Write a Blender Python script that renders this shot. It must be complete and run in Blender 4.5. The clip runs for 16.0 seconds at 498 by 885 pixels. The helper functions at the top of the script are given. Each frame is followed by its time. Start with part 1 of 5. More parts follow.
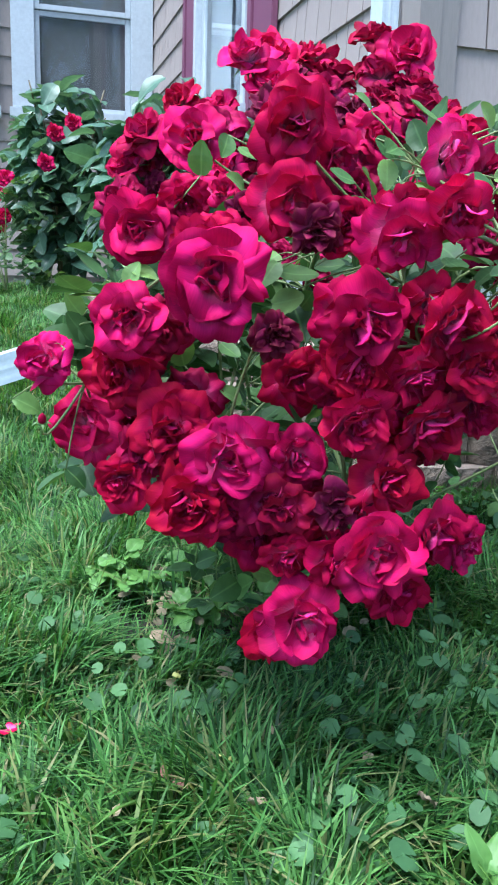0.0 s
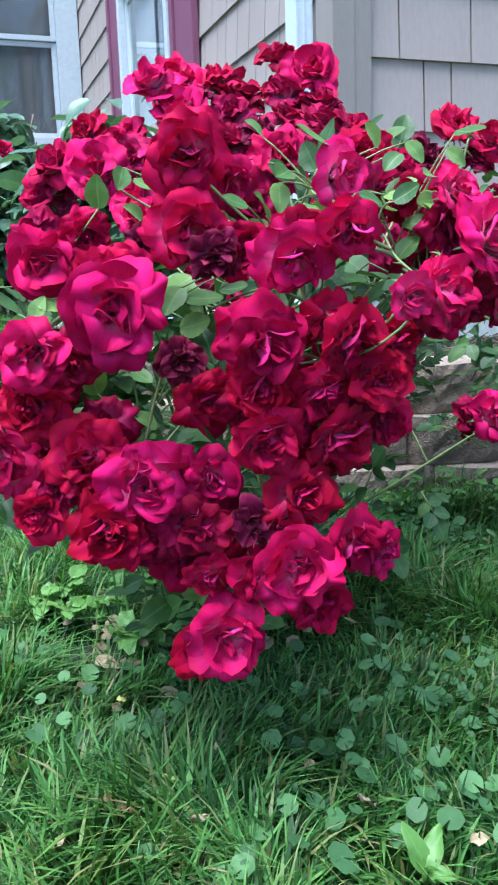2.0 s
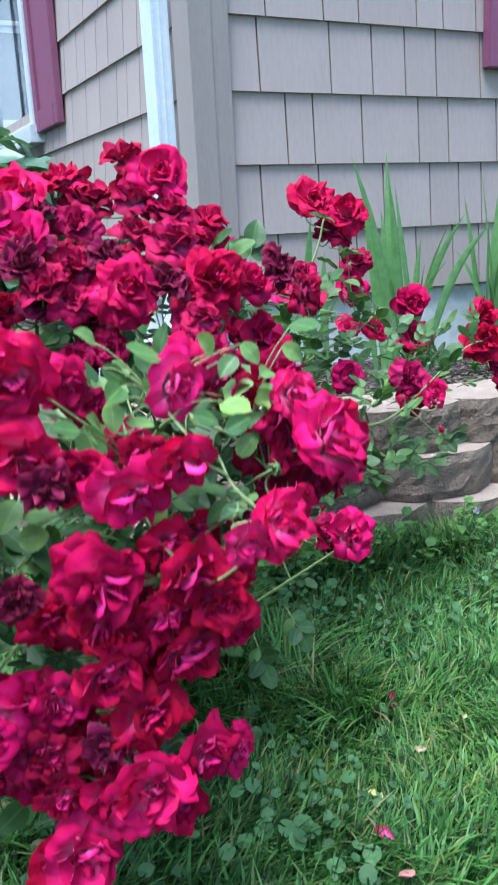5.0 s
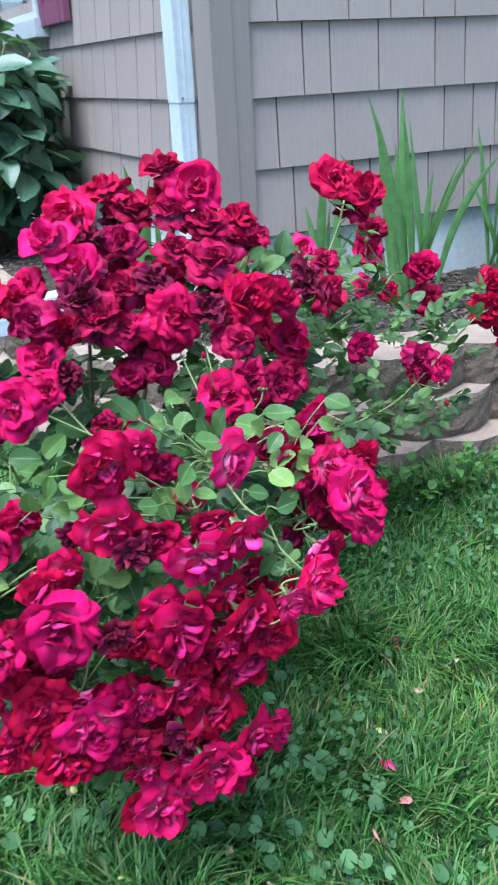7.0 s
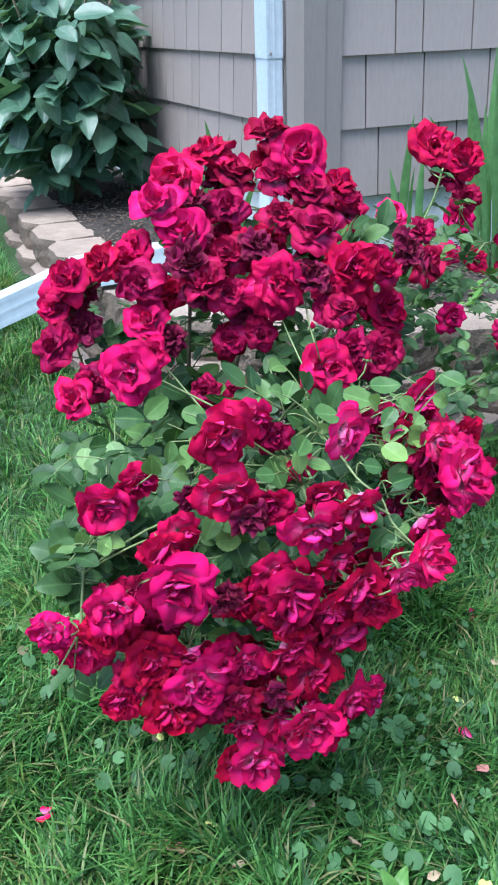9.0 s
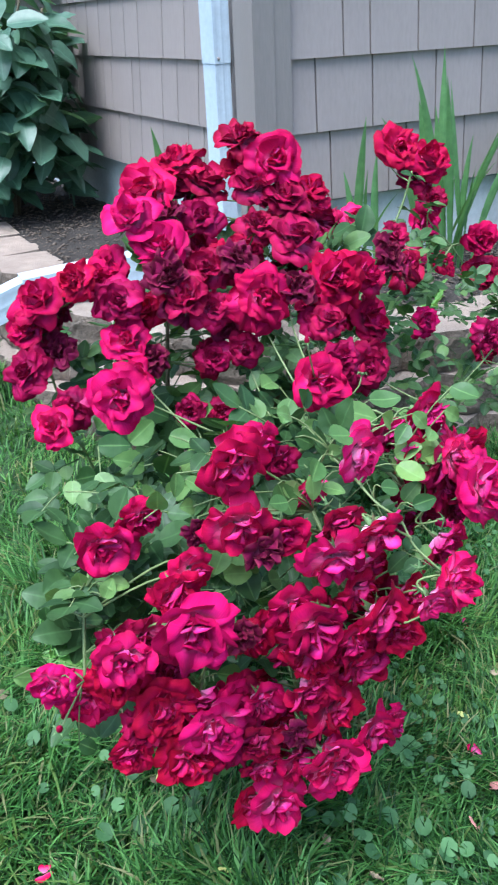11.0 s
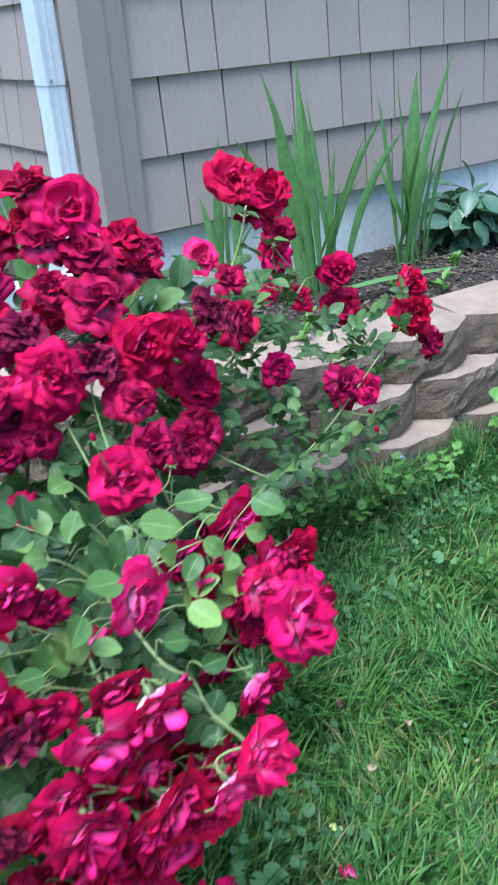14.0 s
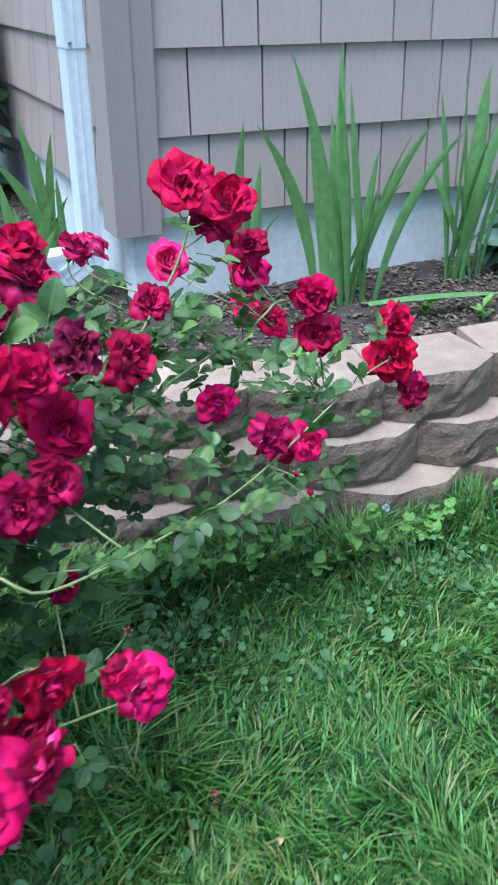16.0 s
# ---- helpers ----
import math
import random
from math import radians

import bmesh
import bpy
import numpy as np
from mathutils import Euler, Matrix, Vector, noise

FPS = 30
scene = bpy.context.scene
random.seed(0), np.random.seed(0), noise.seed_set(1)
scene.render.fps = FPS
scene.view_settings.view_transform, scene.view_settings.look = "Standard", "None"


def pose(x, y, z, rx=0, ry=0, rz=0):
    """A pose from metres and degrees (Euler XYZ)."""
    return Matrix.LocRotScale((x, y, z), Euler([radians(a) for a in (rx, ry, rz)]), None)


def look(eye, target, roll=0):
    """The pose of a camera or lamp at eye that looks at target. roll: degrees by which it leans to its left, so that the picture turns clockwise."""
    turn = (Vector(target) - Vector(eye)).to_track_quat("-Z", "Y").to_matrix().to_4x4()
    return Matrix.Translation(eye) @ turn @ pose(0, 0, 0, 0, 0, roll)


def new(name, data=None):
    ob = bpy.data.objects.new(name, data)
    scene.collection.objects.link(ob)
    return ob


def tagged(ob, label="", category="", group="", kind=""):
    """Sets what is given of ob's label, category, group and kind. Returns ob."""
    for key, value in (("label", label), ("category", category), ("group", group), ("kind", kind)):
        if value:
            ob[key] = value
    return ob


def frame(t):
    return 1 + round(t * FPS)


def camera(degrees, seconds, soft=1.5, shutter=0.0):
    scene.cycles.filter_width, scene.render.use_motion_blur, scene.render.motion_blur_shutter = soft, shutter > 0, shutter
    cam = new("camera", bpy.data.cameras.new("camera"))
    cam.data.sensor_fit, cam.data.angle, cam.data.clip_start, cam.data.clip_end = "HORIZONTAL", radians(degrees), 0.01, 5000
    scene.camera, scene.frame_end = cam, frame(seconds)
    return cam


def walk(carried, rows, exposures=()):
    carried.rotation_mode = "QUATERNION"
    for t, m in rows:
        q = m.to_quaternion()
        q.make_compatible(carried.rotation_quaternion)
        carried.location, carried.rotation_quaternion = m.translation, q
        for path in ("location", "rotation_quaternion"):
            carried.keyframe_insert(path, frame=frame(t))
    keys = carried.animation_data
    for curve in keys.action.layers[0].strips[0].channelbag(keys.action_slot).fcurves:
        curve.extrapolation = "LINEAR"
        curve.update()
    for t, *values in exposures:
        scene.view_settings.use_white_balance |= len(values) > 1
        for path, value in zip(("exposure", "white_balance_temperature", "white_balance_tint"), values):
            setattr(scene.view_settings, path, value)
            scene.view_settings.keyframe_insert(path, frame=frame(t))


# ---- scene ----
cam = camera(33.3, 16.0, 2.0, 0.5)
PATH = [
    (0, (0.11, -0.158, 0.478), (0.661, 1.718, 0.058), 1.7),
    (0.5, (0.118, -0.164, 0.482), (0.682, 1.708, 0.062), 1.0),
    (1, (0.129, -0.172, 0.485), (0.717, 1.694, 0.073), 0.1),
    (1.5, (0.134, -0.177, 0.488), (0.749, 1.683, 0.085), -0.7),
    (2, (0.142, -0.181, 0.489), (0.785, 1.671, 0.094), -1.8),
    (2.5, (0.151, -0.185, 0.492), (0.823, 1.658, 0.102), -2.7),
    (3, (0.171, -0.192, 0.506), (0.88, 1.638, 0.12), -3.5),
    (3.5, (0.187, -0.203, 0.523), (0.946, 1.608, 0.14), -3.9),
    (4, (0.192, -0.205, 0.526), (0.993, 1.585, 0.134), -3.6),
    (4.5, (0.206, -0.168, 0.553), (1.057, 1.591, 0.124), -3.0),
    (4.7, (0.209, -0.153, 0.607), (1.069, 1.595, 0.154), -2.9),
    (6.8, (0.159, -0.195, 0.905), (0.976, 1.445, 0.103), -3.0),
    (7, (0.143, -0.209, 0.924), (0.943, 1.429, 0.102), -3.0),
    (7.5, (0.123, -0.232, 0.945), (0.886, 1.407, 0.09), -2.8),
    (8, (0.104, -0.224, 0.947), (0.82, 1.419, 0.06), -2.5),
    (8.5, (0.081, -0.207, 0.944), (0.77, 1.438, 0.04), -2.1),
    (8.7, (0.079, -0.2, 0.948), (0.758, 1.446, 0.037), -1.9),
    (10.8, (0.04, -0.108, 0.944), (0.829, 1.49, 0.035), -2.7),
    (11, (0.041, -0.109, 0.945), (0.85, 1.479, 0.038), -2.8),
    (11.5, (0.077, -0.094, 0.947), (0.921, 1.475, 0.039), -3.4),
    (12, (0.115, -0.083, 0.948), (0.994, 1.467, 0.04), -3.8),
    (12.5, (0.128, -0.075, 0.947), (1.033, 1.461, 0.04), -4.2),
    (13, (0.141, -0.073, 0.951), (1.068, 1.451, 0.046), -4.6),
    (13.5, (0.18, -0.052, 0.952), (1.13, 1.457, 0.047), -4.7),
    (14, (0.255, -0.012, 0.957), (1.22, 1.486, 0.048), -4.4),
    (14.5, (0.34, 0.014, 0.974), (1.291, 1.517, 0.059), -4.1),
    (15, (0.422, 0.001, 0.983), (1.312, 1.533, 0.054), -3.2),
    (15.5, (0.483, -0.006, 0.975), (1.309, 1.553, 0.032), -1.6),
    (16, (0.585, 0.032, 0.973), (1.321, 1.618, 0.002), 0.0),
]
walk(cam, [(t, look(eye, target, roll)) for t, eye, target, roll in PATH], [(0.0, 1.55, 5450, 7), (4.5, 1.56, 5450, 7), (7.0, 1.37, 5450, 7), (12.5, 1.29, 5400, 7), (14.5, 1.3, 5400, 7), (16.0, 1.34, 5400, 7)])

# ---- light and sky ----
world = bpy.data.worlds.new("overcast_sky")
scene.world = world
world.use_nodes = True
wn = world.node_tree.nodes
sky = wn.new("ShaderNodeTexSky")
sky.sky_type = "NISHITA"
sky.sun_disc = False
sky.sun_elevation = radians(69)
sky.sun_rotation = radians(241)
sky.air_density, sky.dust_density, sky.ozone_density = 1.0, 3.0, 1.5
wn["Background"].inputs["Strength"].default_value = 0.13
world.node_tree.links.new(sky.outputs["Color"], wn["Background"].inputs["Color"])
sun_lamp = bpy.data.lights.new("sun", "SUN")
sun_lamp.energy, sun_lamp.angle, sun_lamp.color = 2.75, radians(40), (1.0, 0.98, 0.96)
sun = new("sun", sun_lamp)
sun.matrix_world = look((0, 0, 10), (3.3, 1.8, 0.0))

# ---- materials ----
def material(name):
    m = bpy.data.materials.new(name)
    m.use_nodes = True
    return m, m.node_tree.nodes, m.node_tree.links


def ramp(nodes, links, source, stops):
    r = nodes.new("ShaderNodeValToRGB")
    while len(r.color_ramp.elements) < len(stops):
        r.color_ramp.elements.new(0.5)
    for e, (p, c) in zip(r.color_ramp.elements, stops):
        e.position, e.color = p, (*c, 1)
    links.new(source, r.inputs[0])
    return r.outputs[0]


def noise_out(nodes, links, scale, detail=4, rough=0.6, kind="Object", stretch=None):
    tc = nodes.new("ShaderNodeTexCoord")
    n = nodes.new("ShaderNodeTexNoise")
    n.inputs["Scale"].default_value, n.inputs["Detail"].default_value, n.inputs["Roughness"].default_value = scale, detail, rough
    if stretch:
        mp = nodes.new("ShaderNodeMapping")
        mp.inputs["Scale"].default_value = stretch
        links.new(tc.outputs[kind], mp.inputs[0])
        links.new(mp.outputs[0], n.inputs["Vector"])
    else:
        links.new(tc.outputs[kind], n.inputs["Vector"])
    return n.outputs["Fac"]


def mixed(nodes, links, a, b, fac, mode="MIX"):
    x = nodes.new("ShaderNodeMix")
    x.data_type, x.blend_type = "RGBA", mode
    for sock, v in ((x.inputs["Factor"], fac), (x.inputs["A"], a), (x.inputs["B"], b)):
        if isinstance(v, (int, float)):
            sock.default_value = v
        elif isinstance(v, tuple):
            sock.default_value = (*v, 1)
        else:
            links.new(v, sock)
    return x.outputs["Result"]


def bump(nodes, links, height, strength, distance):
    b = nodes.new("ShaderNodeBump")
    b.inputs["Strength"].default_value, b.inputs["Distance"].default_value = strength, distance
    links.new(height, b.inputs["Height"])
    return b.outputs[0]


def scaled(nodes, links, value, lo, hi):
    r = nodes.new("ShaderNodeMapRange")
    r.inputs["To Min"].default_value, r.inputs["To Max"].default_value = lo, hi
    links.new(value, r.inputs["Value"])
    return r.outputs[0]


def surface(name, dark, light, scale=8, rough=0.7, grain=60, relief=0.3, depth=0.002, metal=0.0, stretch=None, vary=0.0, kind="Object"):
    """A two-scale surface: broad blotches from dark to light, fine grain and relief, with a little change from piece to piece."""
    m, n, l = material(name)
    p = n["Principled BSDF"]
    broad = noise_out(n, l, scale, 5, 0.6, kind, stretch)
    fine = noise_out(n, l, grain, 4, 0.7, kind, stretch)
    c = ramp(n, l, broad, [(0.3, dark), (0.7, light)])
    c = mixed(n, l, c, ramp(n, l, fine, [(0.3, tuple(v * 0.8 for v in dark)), (0.7, tuple(min(1, v * 1.1) for v in light))]), 0.4)
    if vary:
        oi = n.new("ShaderNodeObjectInfo")
        hsv = n.new("ShaderNodeHueSaturation")
        l.new(scaled(n, l, oi.outputs["Random"], 1 - vary, 1 + vary), hsv.inputs["Value"])
        l.new(c, hsv.inputs["Color"])
        c = hsv.outputs[0]
    l.new(c, p.inputs["Base Color"])
    l.new(scaled(n, l, fine, max(0, rough - 0.1), min(1, rough + 0.1)), p.inputs["Roughness"])
    p.inputs["Metallic"].default_value = metal
    l.new(bump(n, l, fine, relief, depth), p.inputs["Normal"])
    return m


def leafy(name, tones, rough=0.5, thin=0.35, vein=0.5, by="island", shine=0.4, patch=0.0):
    """Living leaf: a tone for each leaf, a pale midrib, blotches, and light that comes through."""
    m, n, l = material(name)
    p = n["Principled BSDF"]
    if by == "island":
        rnd = n.new("ShaderNodeNewGeometry").outputs["Random Per Island"]
    else:
        rnd = n.new("ShaderNodeObjectInfo").outputs["Random"]
    c = ramp(n, l, rnd, [(i / (len(tones) - 1), t) for i, t in enumerate(tones)])
    spots = noise_out(n, l, 45, 4, 0.6)
    c = mixed(n, l, c, ramp(n, l, spots, [(0.35, (0.7, 0.75, 0.7)), (0.65, (1.1, 1.1, 1.05))]), 0.7, "MULTIPLY")
    if patch:
        broad = noise_out(n, l, 2.6, 5, 0.65)
        c = mixed(n, l, c, ramp(n, l, broad, [(0.35, (0.72, 0.85, 0.9)), (0.5, (1.0, 1.0, 1.0)), (0.68, (1.7, 1.2, 0.75))]), patch, "MULTIPLY")
    if vein:
        uv = n.new("ShaderNodeUVMap")
        sep = n.new("ShaderNodeSeparateXYZ")
        l.new(uv.outputs[0], sep.inputs[0])
        away = n.new("ShaderNodeMath")
        away.operation = "SUBTRACT"
        away.inputs[1].default_value = 0.5
        l.new(sep.outputs[0], away.inputs[0])
        ab = n.new("ShaderNodeMath")
        ab.operation = "ABSOLUTE"
        l.new(away.outputs[0], ab.inputs[0])
        rib = ramp(n, l, ab.outputs[0], [(0.0, (1, 1, 1)), (0.06, (0, 0, 0))])
        c = mixed(n, l, c, tuple(min(1, v * 1.9 + 0.02) for v in tones[len(tones) // 2]), mixed(n, l, (0, 0, 0), rib, vein))
        wave = n.new("ShaderNodeTexWave")
        wave.inputs["Scale"].default_value, wave.inputs["Distortion"].default_value = 2.2, 1.5
        wave.bands_direction = "Y"
        l.new(uv.outputs[0], wave.inputs["Vector"])
        l.new(bump(n, l, wave.outputs["Fac"], 0.1, 0.0006), p.inputs["Normal"])
    l.new(c, p.inputs["Base Color"])
    p.inputs["Roughness"].default_value = rough
    p.inputs["Specular IOR Level"].default_value = shine
    t = n.new("ShaderNodeBsdfTranslucent")
    l.new(mixed(n, l, c, (1.25, 1.2, 0.6), 1.0, "MULTIPLY"), t.inputs["Color"])
    mx = n.new("ShaderNodeMixShader")
    mx.inputs[0].default_value = thin
    l.new(p.outputs[0], mx.inputs[1])
    l.new(t.outputs[0], mx.inputs[2])
    l.new(mx.outputs[0], n["Material Output"].inputs["Surface"])
    return m


def petal(name, base, rim, heart, mid, spread=0.2):
    """Velvety rose petal: paler heart, deeper body, rim tone, fine veins along it, its own shade for each bloom and petal."""
    m, n, l = material(name)
    p = n["Principled BSDF"]
    uv = n.new("ShaderNodeUVMap")
    sep = n.new("ShaderNodeSeparateXYZ")
    l.new(uv.outputs[0], sep.inputs[0])
    c = ramp(n, l, sep.outputs[1], [(0.0, heart), (0.37, tuple(0.4 * a + 0.6 * b for a, b in zip(heart, mid))), (0.62, mid), (0.88, base), (1.0, rim)])
    tc = n.new("ShaderNodeMapping")
    tc.inputs["Scale"].default_value = (26, 2.2, 1)
    l.new(uv.outputs[0], tc.inputs[0])
    veins = n.new("ShaderNodeTexNoise")
    veins.inputs["Scale"].default_value, veins.inputs["Detail"].default_value = 1.6, 3
    l.new(tc.outputs[0], veins.inputs["Vector"])
    c = mixed(n, l, c, ramp(n, l, veins.outputs["Fac"], [(0.3, (0.72, 0.6, 0.7)), (0.7, (1.15, 1.2, 1.2))]), 0.5, "MULTIPLY")
    geo = n.new("ShaderNodeNewGeometry")
    oi = n.new("ShaderNodeObjectInfo")
    hsv = n.new("ShaderNodeHueSaturation")
    l.new(c, hsv.inputs["Color"])
    l.new(scaled(n, l, oi.outputs["Random"], 0.5 - 0.006, 0.5 + 0.006), hsv.inputs["Hue"])
    l.new(scaled(n, l, geo.outputs["Random Per Island"], 1 - spread * 2.2, 1 + spread * 2.2), hsv.inputs["Value"])
    c = hsv.outputs[0]
    l.new(c, p.inputs["Base Color"])
    p.inputs["Roughness"].default_value = 0.6
    p.inputs["Specular IOR Level"].default_value = 0.1
    p.inputs["Sheen Weight"].default_value = 0.05
    p.inputs["Sheen Roughness"].default_value = 0.4
    p.inputs["Sheen Tint"].default_value = (1.0, 0.5, 0.68, 1)
    l.new(bump(n, l, veins.outputs["Fac"], 0.18, 0.0008), p.inputs["Normal"])
    t = n.new("ShaderNodeBsdfTranslucent")
    l.new(c, t.inputs["Color"])
    mx = n.new("ShaderNodeMixShader")
    mx.inputs[0].default_value = 0.29
    l.new(p.outputs[0], mx.inputs[1])
    l.new(t.outputs[0], mx.inputs[2])
    l.new(mx.outputs[0], n["Material Output"].inputs["Surface"])
    return m


M_RED = petal("petal_red", (0.5, 0.002, 0.057), (0.41, 0.001, 0.042), (0.82, 0.2, 0.42), (0.64, 0.007, 0.12), 0.1)
M_MAGENTA = petal("petal_magenta", (0.62, 0.003, 0.103), (0.52, 0.002, 0.07), (0.9, 0.36, 0.58), (0.8, 0.018, 0.2), 0.1)
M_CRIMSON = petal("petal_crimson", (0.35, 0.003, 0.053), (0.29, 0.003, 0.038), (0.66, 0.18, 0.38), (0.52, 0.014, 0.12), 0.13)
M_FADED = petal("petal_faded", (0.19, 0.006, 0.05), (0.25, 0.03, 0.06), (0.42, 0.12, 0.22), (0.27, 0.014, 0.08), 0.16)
M_PINK = petal("petal_pink", (0.82, 0.015, 0.19), (0.7, 0.006, 0.12), (0.94, 0.5, 0.7), (0.9, 0.07, 0.31), 0.1)
# paler backs of the petals
B_RED = petal("petal_back_red", (0.8, 0.028, 0.25), (0.54, 0.003, 0.08), (0.92, 0.42, 0.66), (0.84, 0.06, 0.33), 0.12)
B_MAGENTA = petal("petal_back_magenta", (0.84, 0.04, 0.31), (0.58, 0.005, 0.1), (0.95, 0.58, 0.78), (0.91, 0.14, 0.46), 0.12)
B_CRIMSON = petal("petal_back_crimson", (0.62, 0.02, 0.18), (0.4, 0.004, 0.065), (0.82, 0.36, 0.56), (0.74, 0.06, 0.3), 0.14)
B_PINK = petal("petal_back_pink", (0.88, 0.07, 0.37), (0.7, 0.01, 0.15), (0.96, 0.66, 0.82), (0.93, 0.22, 0.54), 0.1)
BACKS = {M_RED: B_RED, M_MAGENTA: B_MAGENTA, M_CRIMSON: B_CRIMSON, M_PINK: B_PINK}
# compound leaves darker than outer leaflets: shade within the bush put into their tones
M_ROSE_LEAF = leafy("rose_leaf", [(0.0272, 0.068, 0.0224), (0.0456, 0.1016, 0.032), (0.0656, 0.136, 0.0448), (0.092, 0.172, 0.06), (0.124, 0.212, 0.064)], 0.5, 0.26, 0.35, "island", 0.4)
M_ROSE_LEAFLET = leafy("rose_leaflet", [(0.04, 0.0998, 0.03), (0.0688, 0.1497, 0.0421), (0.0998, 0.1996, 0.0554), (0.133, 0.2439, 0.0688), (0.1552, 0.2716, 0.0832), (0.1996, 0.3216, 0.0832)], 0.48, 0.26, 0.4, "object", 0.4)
M_CANE = surface("cane_green", (0.11, 0.165, 0.05), (0.22, 0.28, 0.11), 12, 0.55, 90)
M_OLD_CANE = surface("cane_brown", (0.1, 0.075, 0.045), (0.16, 0.14, 0.08), 14, 0.7, 90)
M_SEPAL = leafy("sepal_green", [(0.1, 0.2, 0.07), (0.2, 0.3, 0.12)], 0.6, 0.2, 0)
M_IRIS = leafy("iris_leaf", [(0.07, 0.17, 0.065), (0.125, 0.27, 0.1), (0.22, 0.4, 0.15)], 0.4, 0.34, 0.15)
M_WEED = leafy("weed_leaf", [(0.075, 0.18, 0.045), (0.12, 0.26, 0.06), (0.19, 0.36, 0.085)], 0.45, 0.3, 0.25)
M_SHRUB = leafy("shrub_leaf", [(0.0396, 0.088, 0.0616), (0.0616, 0.132, 0.088), (0.0924, 0.1848, 0.1232), (0.1408, 0.2464, 0.154)], 0.4, 0.3, 0.35, "island", 0.6)
M_GRASS = leafy("grass_blade", [(0.0155, 0.0483, 0.0114), (0.0254, 0.081, 0.0172), (0.0401, 0.1219, 0.0254), (0.0581, 0.1628, 0.0327), (0.0851, 0.221, 0.0491), (0.1473, 0.3274, 0.09), (0.1006, 0.2029, 0.0377), (0.2864, 0.2701, 0.135)], 0.5, 0.33, 0, "island", 0.3, 0.4)
M_CLOVER = leafy("ground_ivy_leaf", [(0.04, 0.105, 0.035), (0.065, 0.16, 0.052), (0.11, 0.24, 0.085)], 0.6, 0.25, 0.3)
M_DRYPETAL = surface("dry_petal", (0.42, 0.12, 0.1), (0.6, 0.3, 0.25), 30, 0.8, 120)
M_LITTER = surface("rotting_leaf", (0.09, 0.075, 0.04), (0.22, 0.18, 0.1), 30, 0.85, 120)
M_STRAW = surface("dry_leaf", (0.2, 0.14, 0.08), (0.4, 0.32, 0.2), 30, 0.8, 120)
M_YELLOW = surface("yellowed_leaf", (0.4, 0.42, 0.08), (0.55, 0.55, 0.2), 30, 0.6, 120)
M_SOIL = surface("soil", (0.014, 0.011, 0.009), (0.05, 0.04, 0.032), 9, 0.95, 90, 0.9, 0.012)
M_LAWN = surface("lawn_ground", (0.018, 0.042, 0.011), (0.04, 0.09, 0.024), 6, 0.95, 120, 0.8, 0.01)
M_MULCH = surface("mulch_chip", (0.015, 0.011, 0.009), (0.15, 0.115, 0.085), 30, 0.9, 120, vary=0.3)
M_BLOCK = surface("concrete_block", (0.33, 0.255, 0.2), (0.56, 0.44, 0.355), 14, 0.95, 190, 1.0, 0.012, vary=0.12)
# coarse split aggregate; the darker tone also carries the shade of the upright fronts
M_SPLIT_SHADED = surface("shaded_split_face", (0.1, 0.078, 0.058), (0.32, 0.245, 0.185), 26, 0.95, 150, 1.0, 0.02, vary=0.15)
M_SHINGLE = surface("painted_shingle", (0.285, 0.242, 0.222), (0.318, 0.27, 0.248), 3, 0.6, 30, 0.15, 0.0008, stretch=(4, 4, 0.8), vary=0.05)
M_BOARD = surface("painted_board", (0.22, 0.193, 0.175), (0.25, 0.22, 0.2), 3, 0.55, 60, 0.2, 0.001, stretch=(4, 4, 0.4))
M_DARK = surface("wall_backing", (0.03, 0.03, 0.03), (0.05, 0.05, 0.05), 5, 0.9)
M_WHITE = surface("white_metal", (0.47, 0.55, 0.61), (0.54, 0.62, 0.68), 4, 0.4, 60, 0.1, 0.001)
M_VINYL = surface("white_vinyl", (0.42, 0.465, 0.5), (0.49, 0.54, 0.575), 3, 0.45, 50, 0.1, 0.001)
M_FOUND = surface("foundation_paint", (0.48, 0.53, 0.545), (0.62, 0.67, 0.685), 7, 0.8, 50, 0.5, 0.004)
M_PLUM = surface("plum_paint", (0.15, 0.045, 0.09), (0.19, 0.06, 0.115), 4, 0.5, 60, 0.15, 0.001)
# grey that stands in for an unlit interior and reflections in the panes
M_ROOM_SHADE = surface("painted_room_shade", (0.045, 0.047, 0.05), (0.07, 0.072, 0.075), 2, 0.9)
M_CURTAIN = surface("curtain_cloth", (0.2, 0.23, 0.27), (0.3, 0.33, 0.37), 3, 0.9, 40, 0.3, 0.002)
M_GLASS, gn, gl = material("window_glass")
gn["Principled BSDF"].inputs["Base Color"].default_value = (0.9, 0.95, 0.97, 1)
gn["Principled BSDF"].inputs["Roughness"].default_value = 0.02
gn["Principled BSDF"].inputs["Transmission Weight"].default_value = 1.0
gn["Principled BSDF"].inputs["IOR"].default_value = 1.5

# ---- mesh tools ----
def mesh_of(name, verts, faces, mats, uvs=None, smooth=True, slots=None):
    me = bpy.data.meshes.new(name)
    me.from_pydata([tuple(v) for v in verts], [], faces)
    for m in mats:
        me.materials.append(m)
    if uvs is not None:
        layer = me.uv_layers.new(name="UVMap")
        idx = np.empty(len(me.loops), dtype=np.int32)
        me.loops.foreach_get("vertex_index", idx)
        layer.data.foreach_set("uv", np.asarray(uvs, dtype=np.float32)[idx].ravel())
    if slots is not None:
        me.polygons.foreach_set("material_index", np.asarray(slots, dtype=np.int32))
    me.polygons.foreach_set("use_smooth", np.full(len(me.polygons), smooth))
    me.update()
    return me


def part(name, me, parent, label="", m=None):
    ob = new(name, me)
    ob.parent = parent
    if m is not None:
        ob.matrix_basis = m
    if label:
        ob["label"] = label
    return ob


